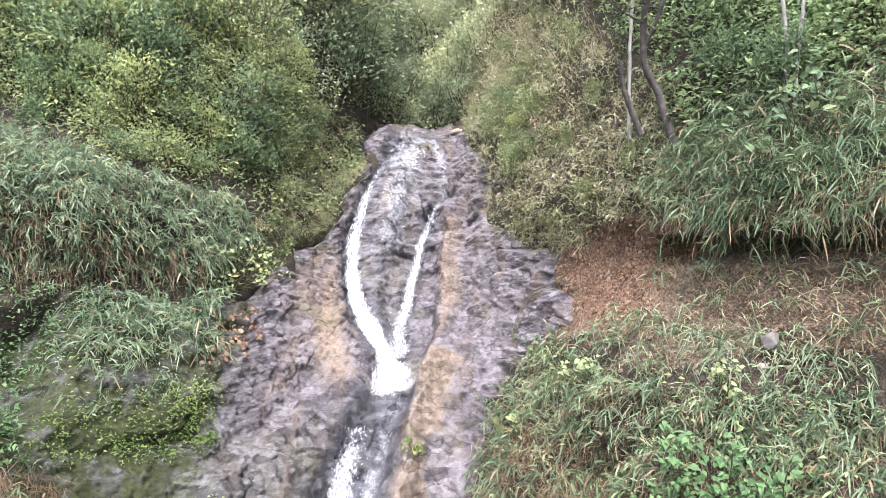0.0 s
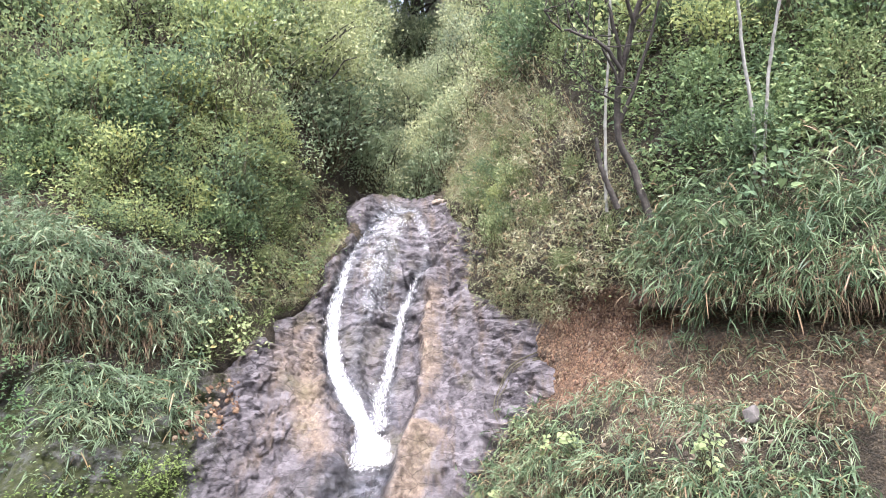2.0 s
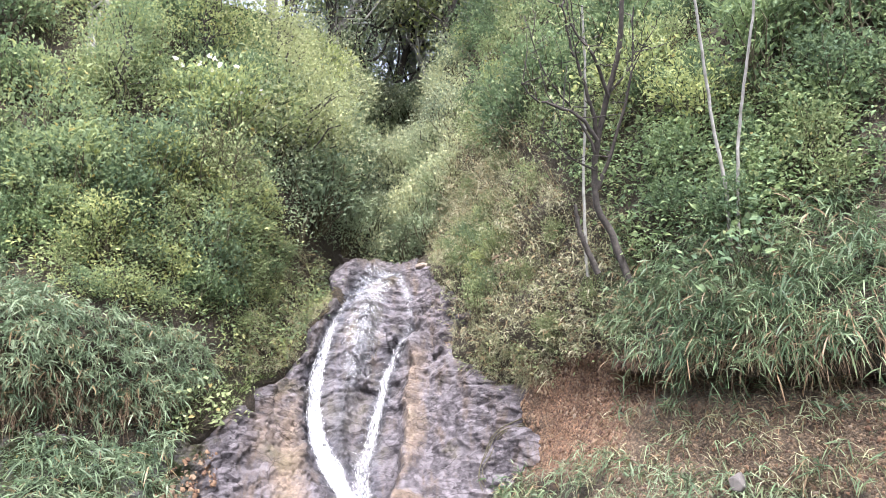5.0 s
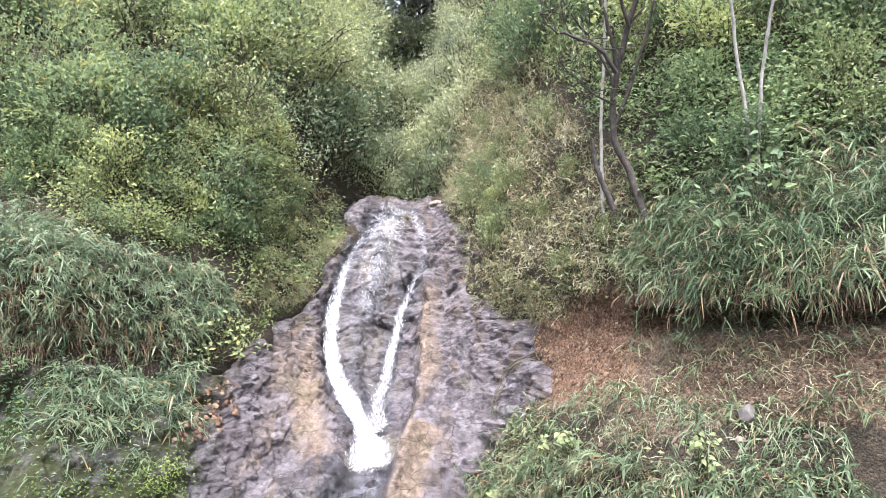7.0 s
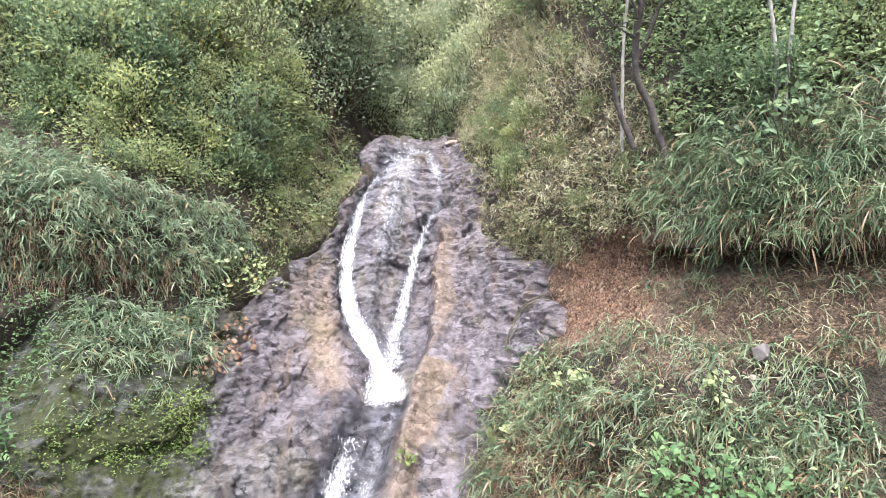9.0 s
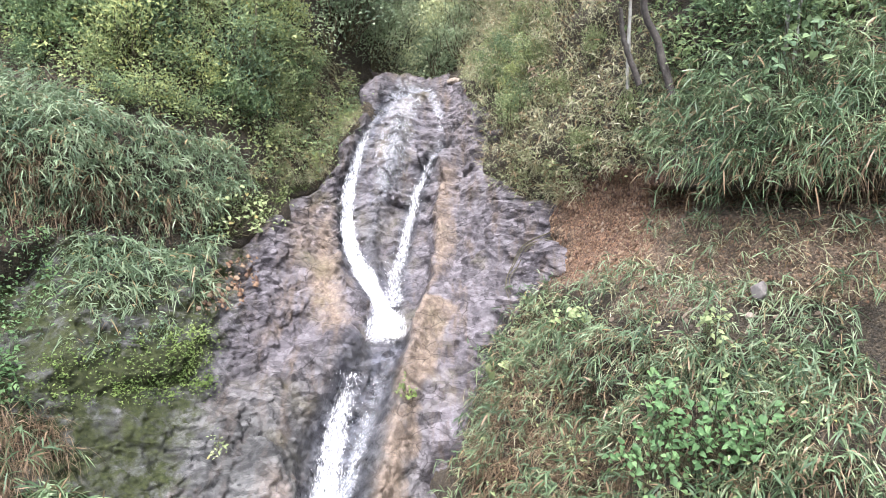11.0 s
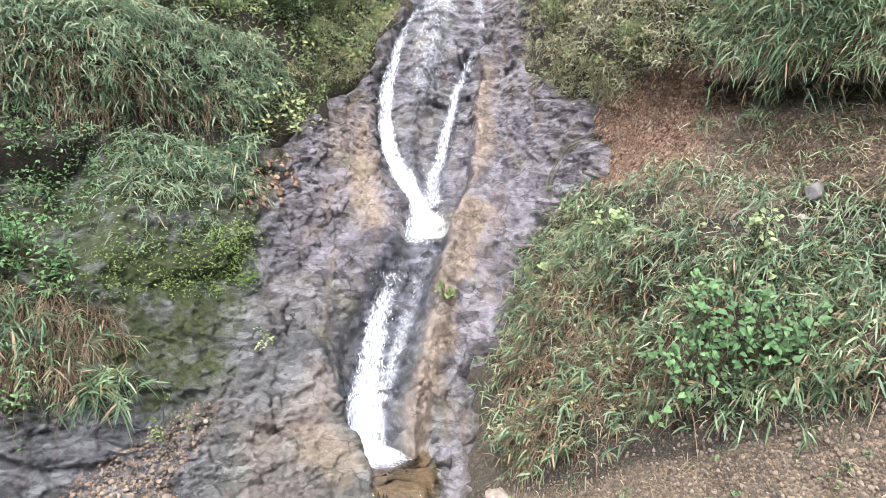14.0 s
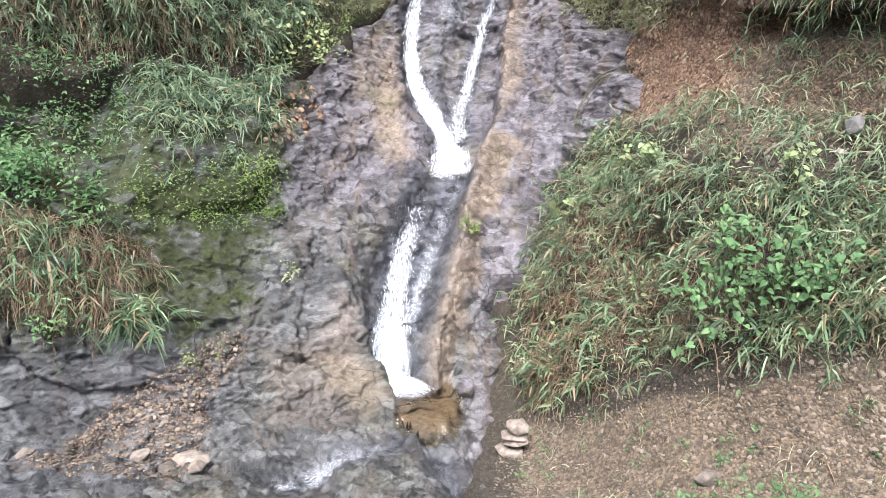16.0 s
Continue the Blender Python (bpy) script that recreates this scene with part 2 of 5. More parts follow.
def make_foam(name, cover, streak, firm):
    """White water: strands of foam with gaps, through which the rock shows."""
    m, nodes, links = material(name)
    flow = nodes.new("ShaderNodeAttribute")
    flow.attribute_name = "flow"
    mapping = nodes.new("ShaderNodeMapping")
    mapping.inputs["Scale"].default_value = (streak, streak * 0.2, 1.0)
    links.new(flow.outputs["Vector"], mapping.inputs[0])
    n = node(nodes, "ShaderNodeTexNoise", Scale=1.0, Detail=8.0, Roughness=0.72)
    links.new(mapping.outputs[0], n.inputs["Vector"])
    thick = attribute(nodes, "thick")
    alpha = maths(nodes, links, "MULTIPLY", maths(nodes, links, "SUBTRACT", maths(nodes, links, "ADD", thick, n.outputs["Fac"]), 1.0 - cover), firm)
    p = node(nodes, "ShaderNodeBsdfPrincipled", Roughness=0.35)
    # blue-grey shading between the streaks is painted into the foam's colour
    links.new(ramp(nodes, links, n.outputs["Fac"], (0.36, (0.3, 0.34, 0.4)), (0.5, (0.62, 0.66, 0.71)), (0.62, (0.9, 0.91, 0.93))), p.inputs["Base Color"])
    links.new(bump(nodes, links, n.outputs["Fac"], 0.7, 0.02), p.inputs["Normal"])
    clear = node(nodes, "ShaderNodeBsdfTransparent", Color=(0.97, 0.98, 1, 1))
    mix = nodes.new("ShaderNodeMixShader")
    links.new(alpha, mix.inputs[0])
    links.new(clear.outputs[0], mix.inputs[1])
    links.new(p.outputs[0], mix.inputs[2])
    finish(nodes, links, mix.outputs[0])
    return m


def make_water(name, tint, rough, ripple):
    m, nodes, links = material(name)
    ripples = bump(nodes, links, textured(nodes, links, ripple, 4.0), 0.35, 0.03)
    clear = node(nodes, "ShaderNodeBsdfTransparent", Color=(*tint, 1))
    gloss = node(nodes, "ShaderNodeBsdfGlossy", Roughness=rough)
    fresnel = node(nodes, "ShaderNodeFresnel", IOR=1.33)
    links.new(ripples, gloss.inputs["Normal"])
    links.new(ripples, fresnel.inputs["Normal"])
    mix = nodes.new("ShaderNodeMixShader")
    links.new(fresnel.outputs[0], mix.inputs[0])
    links.new(clear.outputs[0], mix.inputs[1])
    links.new(gloss.outputs[0], mix.inputs[2])
    finish(nodes, links, mix.outputs[0])
    return m


ROCK, SOIL_MAT = make_rock(), make_soil()
FOAM, THIN_FOAM = make_foam("white_water", 0.2, 52.0, 2.6), make_foam("thin_white_water", 0.2, 62.0, 1.7)
WATER = make_water("clear_water", (0.85, 0.8, 0.68), 0.04, 14.0)
SPRAY = plain("splash_foam", [(0.2, (0.8, 0.83, 0.86)), (0.8, (0.93, 0.94, 0.95))], 20.0, 0.4)
PEBBLE = plain("gravel_stone", [(0.15, (0.03, 0.024, 0.018)), (0.5, (0.092, 0.071, 0.05)), (0.8, (0.14, 0.112, 0.083)), (0.98, (0.21, 0.19, 0.165))], 12.0, 0.9, islands=0.7)
RED_PEBBLE = plain("red_gravel", [(0.15, (0.040, 0.020, 0.013)), (0.5, (0.109, 0.063, 0.036)), (0.8, (0.165, 0.119, 0.077)), (0.97, (0.198, 0.174, 0.141))], 12.0, 0.95, islands=0.75)
BOULDER = plain("brown_stone", [(0.32, (0.05, 0.04, 0.032)), (0.5, (0.11, 0.09, 0.072)), (0.68, (0.2, 0.17, 0.14))], 16.0, 0.85, islands=0.35)
BARK_DARK = plain("dark_bark", [(0.3, (0.015, 0.013, 0.012)), (0.6, (0.045, 0.040, 0.035)), (0.8, (0.100, 0.095, 0.087))], 14.0, 0.9, 0.8)
BARK_PALE = plain("pale_bark", [(0.3, (0.125, 0.122, 0.104)), (0.55, (0.250, 0.254, 0.238)), (0.8, (0.325, 0.334, 0.325))], 11.0, 0.8)
STEM = plain("green_brown_stem", [(0.3, (0.030, 0.027, 0.012)), (0.7, (0.070, 0.064, 0.029))], 14.0, 0.8)
LEAF_SHRUB = foliage("shrub_leaf", (0.075, 0.125, 0.085), (0.205, 0.275, 0.14), (0.39, 0.43, 0.17), (0.32, 0.26, 0.08), 0.01, 0.5, vary=0.7)
LEAF_DEEP = foliage("deep_green_leaf", (0.04, 0.075, 0.045), (0.095, 0.155, 0.085), (0.21, 0.29, 0.13), None, 0.0, 0.42, vary=0.5)
# gully leaves: colour lightened to stand in for the haze there
LEAF_GULLY_HAZE = foliage("hazed_gully_leaf", (0.11, 0.16, 0.11), (0.23, 0.3, 0.195), (0.37, 0.44, 0.28), None, 0.0, 0.5, vary=0.4)
LEAF_LIGHT = foliage("light_leaf", (0.095, 0.125, 0.06), (0.19, 0.24, 0.112), (0.31, 0.355, 0.18), (0.3, 0.25, 0.1), 0.02, 0.4)
# distance haze is put into this leaf colour: paler and greyer
LEAF_HAZED = foliage("hazed_far_leaf", (0.15, 0.2, 0.16), (0.33, 0.375, 0.255), (0.5, 0.53, 0.31), None, 0.0, 0.5, vary=0.7)
LEAF_OLIVE = foliage("olive_leaf", (0.17, 0.2, 0.1), (0.3, 0.335, 0.17), (0.45, 0.475, 0.25), None, 0.0, 0.5, vary=0.2)
LEAF_VINE = foliage("vine_leaf", (0.035, 0.078, 0.032), (0.07, 0.14, 0.055), (0.13, 0.215, 0.09))
GRASS_GREEN = foliage("grass_blade", (0.042, 0.072, 0.045), (0.115, 0.168, 0.1), (0.25, 0.31, 0.195), (0.22, 0.16, 0.09), 0.07, 0.3, 0.45)
GRASS_LUSH = foliage("lush_grass_blade", (0.035, 0.062, 0.038), (0.08, 0.13, 0.07), (0.195, 0.255, 0.14), (0.19, 0.135, 0.085), 0.12, 0.28, 0.4)
GRASS_DRY = foliage("dry_grass_blade", (0.12, 0.125, 0.07), (0.25, 0.255, 0.155), (0.43, 0.42, 0.3), (0.25, 0.165, 0.095), 0.16, 0.3)
GRASS_DEAD = foliage("dead_grass_blade", (0.045, 0.03, 0.02), (0.12, 0.083, 0.052), (0.23, 0.175, 0.115), None, 0.0, 0.2)
PETAL = plain("white_petal", [(0.3, (0.68, 0.67, 0.66)), (0.7, (0.82, 0.81, 0.8))], 30.0, 0.6, 0.1)
MOSS_LEAF = foliage("moss_leaf", (0.04, 0.07, 0.018), (0.09, 0.138, 0.036), (0.17, 0.225, 0.07))


# ---- the lie of the land: profiles (y, z) from the verge up to the ridge, station by station ----
PROFILES = {
    -7.0: [(.8, 0), (2.4, -.8), (3.6, -1.2), (4.6, -.2), (5.6, 1.2), (6.3, 2.2), (6.5, 3.2), (7.6, 4.1), (8.8, 6.0), (11.0, 11.0)],
    -5.0: [(.8, 0), (2.6, -.9), (4.5, -1.5), (5.3, -.3), (6.4, 1.2), (7.1, 2.1), (7.1, 3.1), (8.3, 4.0), (9.3, 6.0), (12.0, 11.0)],
    -4.0: [(.8, 0), (2.7, -1.0), (5.0, -1.7), (5.9, -.4), (7.0, 1.0), (7.9, 1.95), (7.7, 3.0), (8.8, 4.0), (9.6, 6.0), (12.5, 11.0)],
    -2.8: [(.8, 0), (2.8, -1.1), (5.5, -1.9), (6.6, -.7), (7.8, .6), (9.0, 1.9), (9.4, 2.8), (9.8, 4.0), (10.6, 6.5), (14.0, 11.5)],
    -2.0: [(.8, 0), (2.9, -1.1), (5.7, -2.0), (7.0, -1.1), (8.7, .4), (10.0, 2.0), (10.7, 3.0), (11.2, 4.4), (12.0, 7.0), (15.5, 12.0)],
    -1.2: [(.8, 0), (2.9, -1.2), (5.8, -2.1), (7.2, -1.7), (9.0, .6), (10.6, 1.7), (11.8, 4.5), (13.2, 4.9), (14.5, 7.0), (18.0, 12.5)],
    -0.3: [(.8, 0), (2.9, -1.2), (5.8, -2.15), (7.4, -1.8), (9.1, .6), (10.8, 2.0), (12.0, 4.75), (13.6, 5.0), (15.5, 7.0), (19.0, 12.5)],
    0.5: [(.8, 0), (2.9, -1.2), (5.7, -2.1), (7.2, -1.6), (8.9, .7), (10.5, 2.2), (11.7, 4.6), (12.8, 5.3), (14.5, 7.2), (18.0, 12.5)],
    1.3: [(.8, 0), (2.8, -1.0), (5.1, -1.7), (6.6, -.6), (8.2, .9), (9.3, 2.3), (9.6, 3.9), (10.3, 5.2), (12.0, 7.5), (16.0, 12.5)],
    2.0: [(.8, 0), (2.6, -.9), (4.7, -1.35), (5.5, -.2), (6.4, 1.0), (7.6, 2.1), (7.7, 3.0), (8.4, 4.4), (9.8, 7.0), (14.0, 12.0)],
    2.8: [(.8, 0), (2.4, -.8), (4.2, -1.1), (4.9, -.1), (5.7, 1.2), (5.95, 2.0), (5.8, 2.6), (6.3, 3.6), (8.0, 6.5), (12.0, 11.5)],
    4.0: [(.8, 0), (2.2, -.7), (3.6, -.9), (4.1, 0), (4.7, 1.2), (4.9, 2.0), (4.7, 2.6), (5.3, 3.6), (6.8, 6.5), (11.0, 11.5)],
    6.0: [(.8, 0), (1.9, -.4), (2.8, -.5), (3.2, .2), (3.7, 1.2), (3.9, 2.0), (3.8, 2.6), (4.3, 3.6), (5.6, 6.5), (10.0, 11.0)],
}
STATIONS = np.array(sorted(PROFILES))
TABLE = np.array([PROFILES[s] for s in STATIONS])


def catmull(values, knots, at):
    """Smooth interpolation of rows of values at the knots, by cubic pieces with finite-difference slopes."""
    slope = np.gradient(values, knots, axis=0)
    i = np.clip(np.searchsorted(knots, at) - 1, 0, len(knots) - 2)
    h = (knots[i + 1] - knots[i])
    s = (at - knots[i]) / h
    shape = (-1,) + (1,) * (values.ndim - 1)
    s, h = s.reshape(shape), h.reshape(shape)
    return ((2 * s ** 3 - 3 * s ** 2 + 1) * values[i] + (s ** 3 - 2 * s ** 2 + s) * h * slope[i]
            + (3 * s ** 2 - 2 * s ** 3) * values[i + 1] + (s ** 3 - s ** 2) * h * slope[i + 1])


# ---- regions of the hillside, outlines in (x, v) ----
ROCK_OUTLINE = [(-1.73, 7.18), (-1.55, 6.91), (-1.33, 5.88), (-1.68, 6.0), (-1.82, 5.77), (-2.32, 5.62), (-2.43, 5.17), (-2.76, 4.89), (-3.07, 4.89), (-3.49, 4.86), (-4.28, 4.88), (-4.71, 4.55), (-7.0, 4.6), (-7.0, 1.0), (0.15, 1.0), (-0.02, 1.85), (0.0, 2.12), (0.09, 2.71), (0.11, 3.06), (0.19, 3.3), (0.55, 3.61), (0.87, 3.87), (1.27, 4.16), (1.54, 4.41), (1.66, 5.17), (1.21, 5.16), (0.87, 5.38), (0.83, 5.73), (0.5, 6.21), (-0.8, 7.47)]
LEFT_RUN = [(-0.41, 6.02), (-0.87, 5.89), (-1.13, 5.77), (-1.34, 5.66), (-1.44, 5.5), (-1.47, 5.23), (-1.4, 4.98), (-1.11, 4.6), (-0.75, 4.14), (-0.65, 4.0)]
RIGHT_RUN = [(0.06, 5.52), (-0.19, 5.4), (-0.33, 5.3), (-0.44, 5.14), (-0.57, 4.9), (-0.68, 4.59), (-0.6, 4.2)]
UPPER_POOL = [(-0.98, 3.93), (-1.11, 4.01), (-0.74, 4.07), (-0.31, 4.07), (-0.28, 4.0), (-0.41, 3.94)]
CHUTE = [(-0.92, 3.87), (-1.1, 3.72), (-1.2, 3.53), (-1.23, 3.3), (-1.26, 3.08)]
CHUTE_SIDE = [(-0.55, 3.89), (-0.77, 3.67), (-0.9, 3.48), (-1.04, 3.27), (-1.09, 3.05)]
RIB = [(-0.15, 4.02), (-0.45, 3.76), (-0.62, 3.51), (-0.76, 3.3), (-0.86, 3.09)]
SPLIT = [(-0.7, 5.67), (-0.83, 5.47), (-1.06, 5.22), (-1.11, 4.96), (-0.89, 4.56)]
RIB_TOP = [(0.16, 5.41), (0.21, 5.22), (0.15, 4.93), (0.03, 4.39), (-0.11, 4.08)]
BROW_LEFT = [(-2.47, 3.37), (-1.95, 3.62), (-1.67, 3.78), (-1.25, 3.84)]
BULGE_LEFT = [(-1.99, 3.22), (-1.79, 2.99), (-1.42, 2.8), (-1.15, 2.7)]
LOWER_POOL = [(-1.5, 3.08), (-1.3, 3.14), (-0.92, 3.12), (-0.5, 3.08), (-0.34, 2.62), (-0.42, 2.3), (-0.75, 2.2), (-1.05, 2.38), (-1.3, 2.8)]
STREAM_LEFT = [(-0.95, 2.18), (-1.2, 2.02), (-1.5, 1.9), (-1.78, 1.7)]
STREAM_RIGHT = [(-0.6, 2.15), (-0.45, 2.0), (-0.3, 1.9), (-0.18, 1.72)]
TAN_LOWER = [(-2.04, 3.2), (-1.72, 3.16), (-1.64, 2.91), (-1.15, 2.7), (-1.4, 2.42), (-2.03, 2.59), (-2.1, 2.88)]
TAN_UPPER = [(-1.7, 5.39), (-1.44, 4.49), (-1.09, 3.94), (-1.62, 4.01), (-1.95, 4.45), (-1.96, 5.12)]
TAN_RIGHT = [(0.06, 5.4), (0.39, 5.37), (0.4, 4.78), (0.13, 4.31), (-0.15, 4.0), (-0.33, 3.91), (-0.07, 4.34), (0.01, 5.04)]
GRASS_BROW = [(-6.23, 6.97), (-5.55, 6.97), (-4.87, 6.8), (-3.91, 6.35), (-3.06, 6.42), (-2.78, 5.78), (-2.97, 5.28), (-3.53, 5.0), (-4.31, 5.02), (-5.32, 4.82)]
GRASS_LEDGE = [(-4.23, 4.59), (-3.65, 4.7), (-3.0, 4.96), (-2.85, 4.34), (-2.97, 4.18), (-3.79, 3.92)]
GRASS_LOW = [(-5.16, 3.53), (-4.23, 3.35), (-3.8, 3.34), (-3.45, 3.12), (-3.88, 2.85), (-4.33, 2.87), (-4.84, 2.83)]
SHRUBS_LEFT = [(-6.98, 7.91), (-2.74, 8.04), (-2.45, 7.75), (-2.12, 7.25), (-2.2, 6.67), (-2.4, 6.05), (-2.81, 6.12), (-3.07, 6.51), (-3.95, 6.45), (-5.61, 7.07), (-6.27, 7.04)]
GRASS_RIGHT = [(2.39, 6.75), (2.84, 7.0), (3.39, 7.11), (4.3, 7.17), (3.83, 5.79), (3.03, 5.54), (2.43, 5.67), (2.25, 6.03)]
DRY_RIGHT = [(0.6, 8.16), (1.86, 7.47), (2.46, 7.1), (2.37, 6.31), (2.1, 5.71), (1.62, 5.42), (0.94, 5.29), (0.66, 6.1)]
SCAR = [(1.67, 5.3), (2.24, 5.7), (2.28, 4.98), (1.97, 4.34), (1.49, 4.26)]
BARE = [(2.25, 5.4), (3.91, 5.19), (3.79, 3.99), (1.75, 3.96), (2.0, 4.44)]
BUSH_RIGHT = [(0.71, 3.8), (1.46, 4.19), (1.92, 3.89), (2.4, 3.7), (3.3, 3.66), (3.18, 3.0), (2.3, 2.84), (1.9, 2.69), (1.23, 2.57), (0.72, 2.76), (0.21, 3.06), (0.45, 3.45)]
GRAVEL_RIGHT = [(0.34, 2.68), (1.22, 2.48), (1.9, 2.57), (3.18, 2.97), (2.84, 1.75), (0.15, 1.5)]
GRAVEL_LEFT = [(-3.74, 1.87), (-3.54, 2.28), (-3.11, 2.55), (-2.78, 2.71), (-3.05, 2.32), (-2.58, 1.61), (-3.52, 1.59)]
MOSS_LOW = [(-3.94, 3.36), (-3.85, 3.59), (-3.37, 3.72), (-2.79, 4.03), (-2.73, 3.63), (-3.05, 3.51), (-3.56, 3.44)]
MOSS_HIGH = [(-2.99, 5.55), (-2.76, 6.13), (-2.31, 5.86), (-2.58, 5.37), (-2.43, 5.15), (-2.96, 5.19)]
RIM_LEFT = [(-2.6, 7.6), (-1.96, 7.35), (-1.64, 7.15), (-1.39, 5.91), (-1.78, 6.13), (-1.86, 5.82), (-2.75, 5.95), (-2.5, 6.77)]
LEDGE_MOSS = [(-3.01, 5.55), (-2.8, 5.96), (-1.82, 5.81), (-2.3, 5.68), (-2.43, 5.17), (-2.79, 4.89), (-3.08, 4.92)]
TOP_RIGHT = [(1.98, 7.96), (4.5, 7.48), (4.22, 7.04), (2.81, 6.93), (2.42, 6.75), (2.41, 7.21)]
UNDER_BROW = [(-5.16, 4.84), (-4.29, 4.95), (-3.53, 5.0), (-2.96, 5.19), (-2.93, 4.33), (-2.89, 3.96), (-3.53, 3.68), (-4.75, 3.92)]
MID_BANK = [(1.46, 4.19), (1.84, 4.52), (3.34, 3.99), (3.3, 3.66), (2.4, 3.68), (1.92, 3.87)]
LOW_PLANTS = [(-5.27, 3.9), (-4.74, 3.83), (-4.12, 3.6), (-3.91, 3.62), (-4.12, 3.28), (-4.83, 3.52)]
CHUTE_PANEL = [(-1.12, 3.86), (-0.37, 3.9), (-0.55, 3.68), (-0.69, 3.49), (-0.82, 3.3), (-0.94, 3.06), (-1.49, 2.94), (-1.64, 3.16), (-1.64, 3.4), (-1.36, 3.7)]
FACE_PANEL = [(-1.71, 5.51), (-1.41, 5.72), (-1.07, 5.88), (-0.9, 6.14), (-0.15, 6.04), (0.16, 5.69), (0.16, 5.43), (-0.04, 5.05), (-0.03, 4.39), (-0.23, 4.05), (-1.03, 4.0), (-1.57, 4.68)]
HOLLOW = [(-5.4, 4.75), (-4.5, 4.75), (-4.15, 4.5), (-3.93, 3.74), (-4.1, 3.54), (-4.66, 3.66), (-5.4, 3.75)]
HOLLOW_UNDER = [(-4.24, 5.14), (-3.39, 5.46), (-3.29, 5.11), (-3.83, 4.82), (-4.22, 4.81)]
SOIL_LEDGE = [(-2.91, 4.43), (-2.61, 4.65), (-2.51, 4.49), (-2.69, 4.26), (-2.85, 4.2)]
TAN_SLAB = [(-2.38, 5.24), (-1.73, 5.64), (-1.59, 4.98), (-1.74, 4.46), (-2.38, 4.63)]
OLIVE_LOW = [(-2.6, 2.7), (-2.05, 3.05), (-1.2, 2.63), (-1.53, 2.11), (-2.4, 2.2)]
RIB_WIDE = [(0.02, 4.02), (-0.28, 3.76), (-0.46, 3.51), (-0.6, 3.3), (-0.7, 3.09)]
POOL_RIM = [(-1.32, 2.7), (-1.1, 2.33), (-0.75, 2.14), (-0.4, 2.24), (-0.28, 2.6)]
TANGLE_DEAD = [(0.45, 3.4), (1.0, 3.75), (1.6, 3.6), (1.75, 2.8), (0.4, 2.75)]


def unit(a):
    return a / (np.linalg.norm(a, axis=-1, keepdims=True) + 1e-9)


def lattice(p, seed):
    """Smooth value noise in -1..1 at points p (n x 3)."""
    base = np.floor(p).astype(np.int64)
    s = p - base
    s = s * s * (3 - 2 * s)
    total = np.zeros(len(p))
    for dx in (0, 1):
        for dy in (0, 1):
            for dz in (0, 1):
                h = (base[:, 0] + dx) * 374761393 + (base[:, 1] + dy) * 668265263 + (base[:, 2] + dz) * 2147483647 + seed * 974634777
                h = (h ^ (h >> 13)) * 1274126177 & 0x7FFFFFFF
                h = ((h ^ (h >> 16)) & 0xFFFF) / 32767.5 - 1
                total += h * np.where(dx, s[:, 0], 1 - s[:, 0]) * np.where(dy, s[:, 1], 1 - s[:, 1]) * np.where(dz, s[:, 2], 1 - s[:, 2])
    return total


def fractal(p, size, octaves=4, seed=1, gain=0.5):
    total, amount = np.zeros(len(p)), 1.0
    for k in range(octaves):
        total += amount * lattice(p / size * 2 ** k + 17.3 * k, seed + k)
        amount *= gain
    return total


def ridged(p, size, octaves=3, seed=1):
    total, amount = np.zeros(len(p)), 1.0
    for k in range(octaves):
        total += amount * (1 - 2 * np.abs(lattice(p / size * 2 ** k + 9.1 * k, seed + k)))
        amount *= 0.5
    return total


V_METRES = 2.0


def inside(x, v, outline):
    """Signed distance in metres, about, to an outline in (x, v); positive inside."""
    pts = np.array(outline, float) * (1, V_METRES)
    q = np.stack([x, v * V_METRES], -1)
    best, odd = np.full(len(q), 1e9), np.zeros(len(q), bool)
    for a, b in zip(pts, np.roll(pts, -1, 0)):
        ab = b - a
        s = np.clip(((q - a) @ ab) / max(ab @ ab, 1e-9), 0, 1)
        best = np.minimum(best, np.hypot(*(q - a - s[:, None] * ab).T))
        cross = (a[1] > q[:, 1]) != (b[1] > q[:, 1])
        with np.errstate(all="ignore"):
            odd ^= cross & (q[:, 0] < a[0] + (q[:, 1] - a[1]) / (b[1] - a[1]) * ab[0])
    return np.where(odd, best, -best)


def smooth(a, b, x):
    s = np.clip((x - a) / (b - a), 0, 1)
    return s * s * (3 - 2 * s)


def spot(x, v):
    """Points of the smooth hillside at pairs of x and v, and their outward normals."""
    x, v = np.atleast_1d(np.asarray(x, float)), np.atleast_1d(np.asarray(v, float))
    def at(x, v):
        across = catmull(TABLE, STATIONS, np.clip(x, -7, 6))
        slope = np.gradient(across, axis=1)
        i = np.clip(v.astype(int), 0, 8)
        s, n = (v - i)[:, None], np.arange(len(x))
        yz = ((2 * s ** 3 - 3 * s ** 2 + 1) * across[n, i] + (s ** 3 - 2 * s ** 2 + s) * slope[n, i]
              + (3 * s ** 2 - 2 * s ** 3) * across[n, i + 1] + (s ** 3 - s ** 2) * slope[n, i + 1])
        return np.column_stack([x, yz])
    p = at(x, v)
    du, dv = at(x + 0.05, v) - at(x - 0.05, v), at(x, np.minimum(v + 0.03, 9)) - at(x, np.maximum(v - 0.03, 0))
    normal = np.cross(du, dv)
    normal /= np.linalg.norm(normal, axis=1)[:, None] + 1e-9
    return p, normal


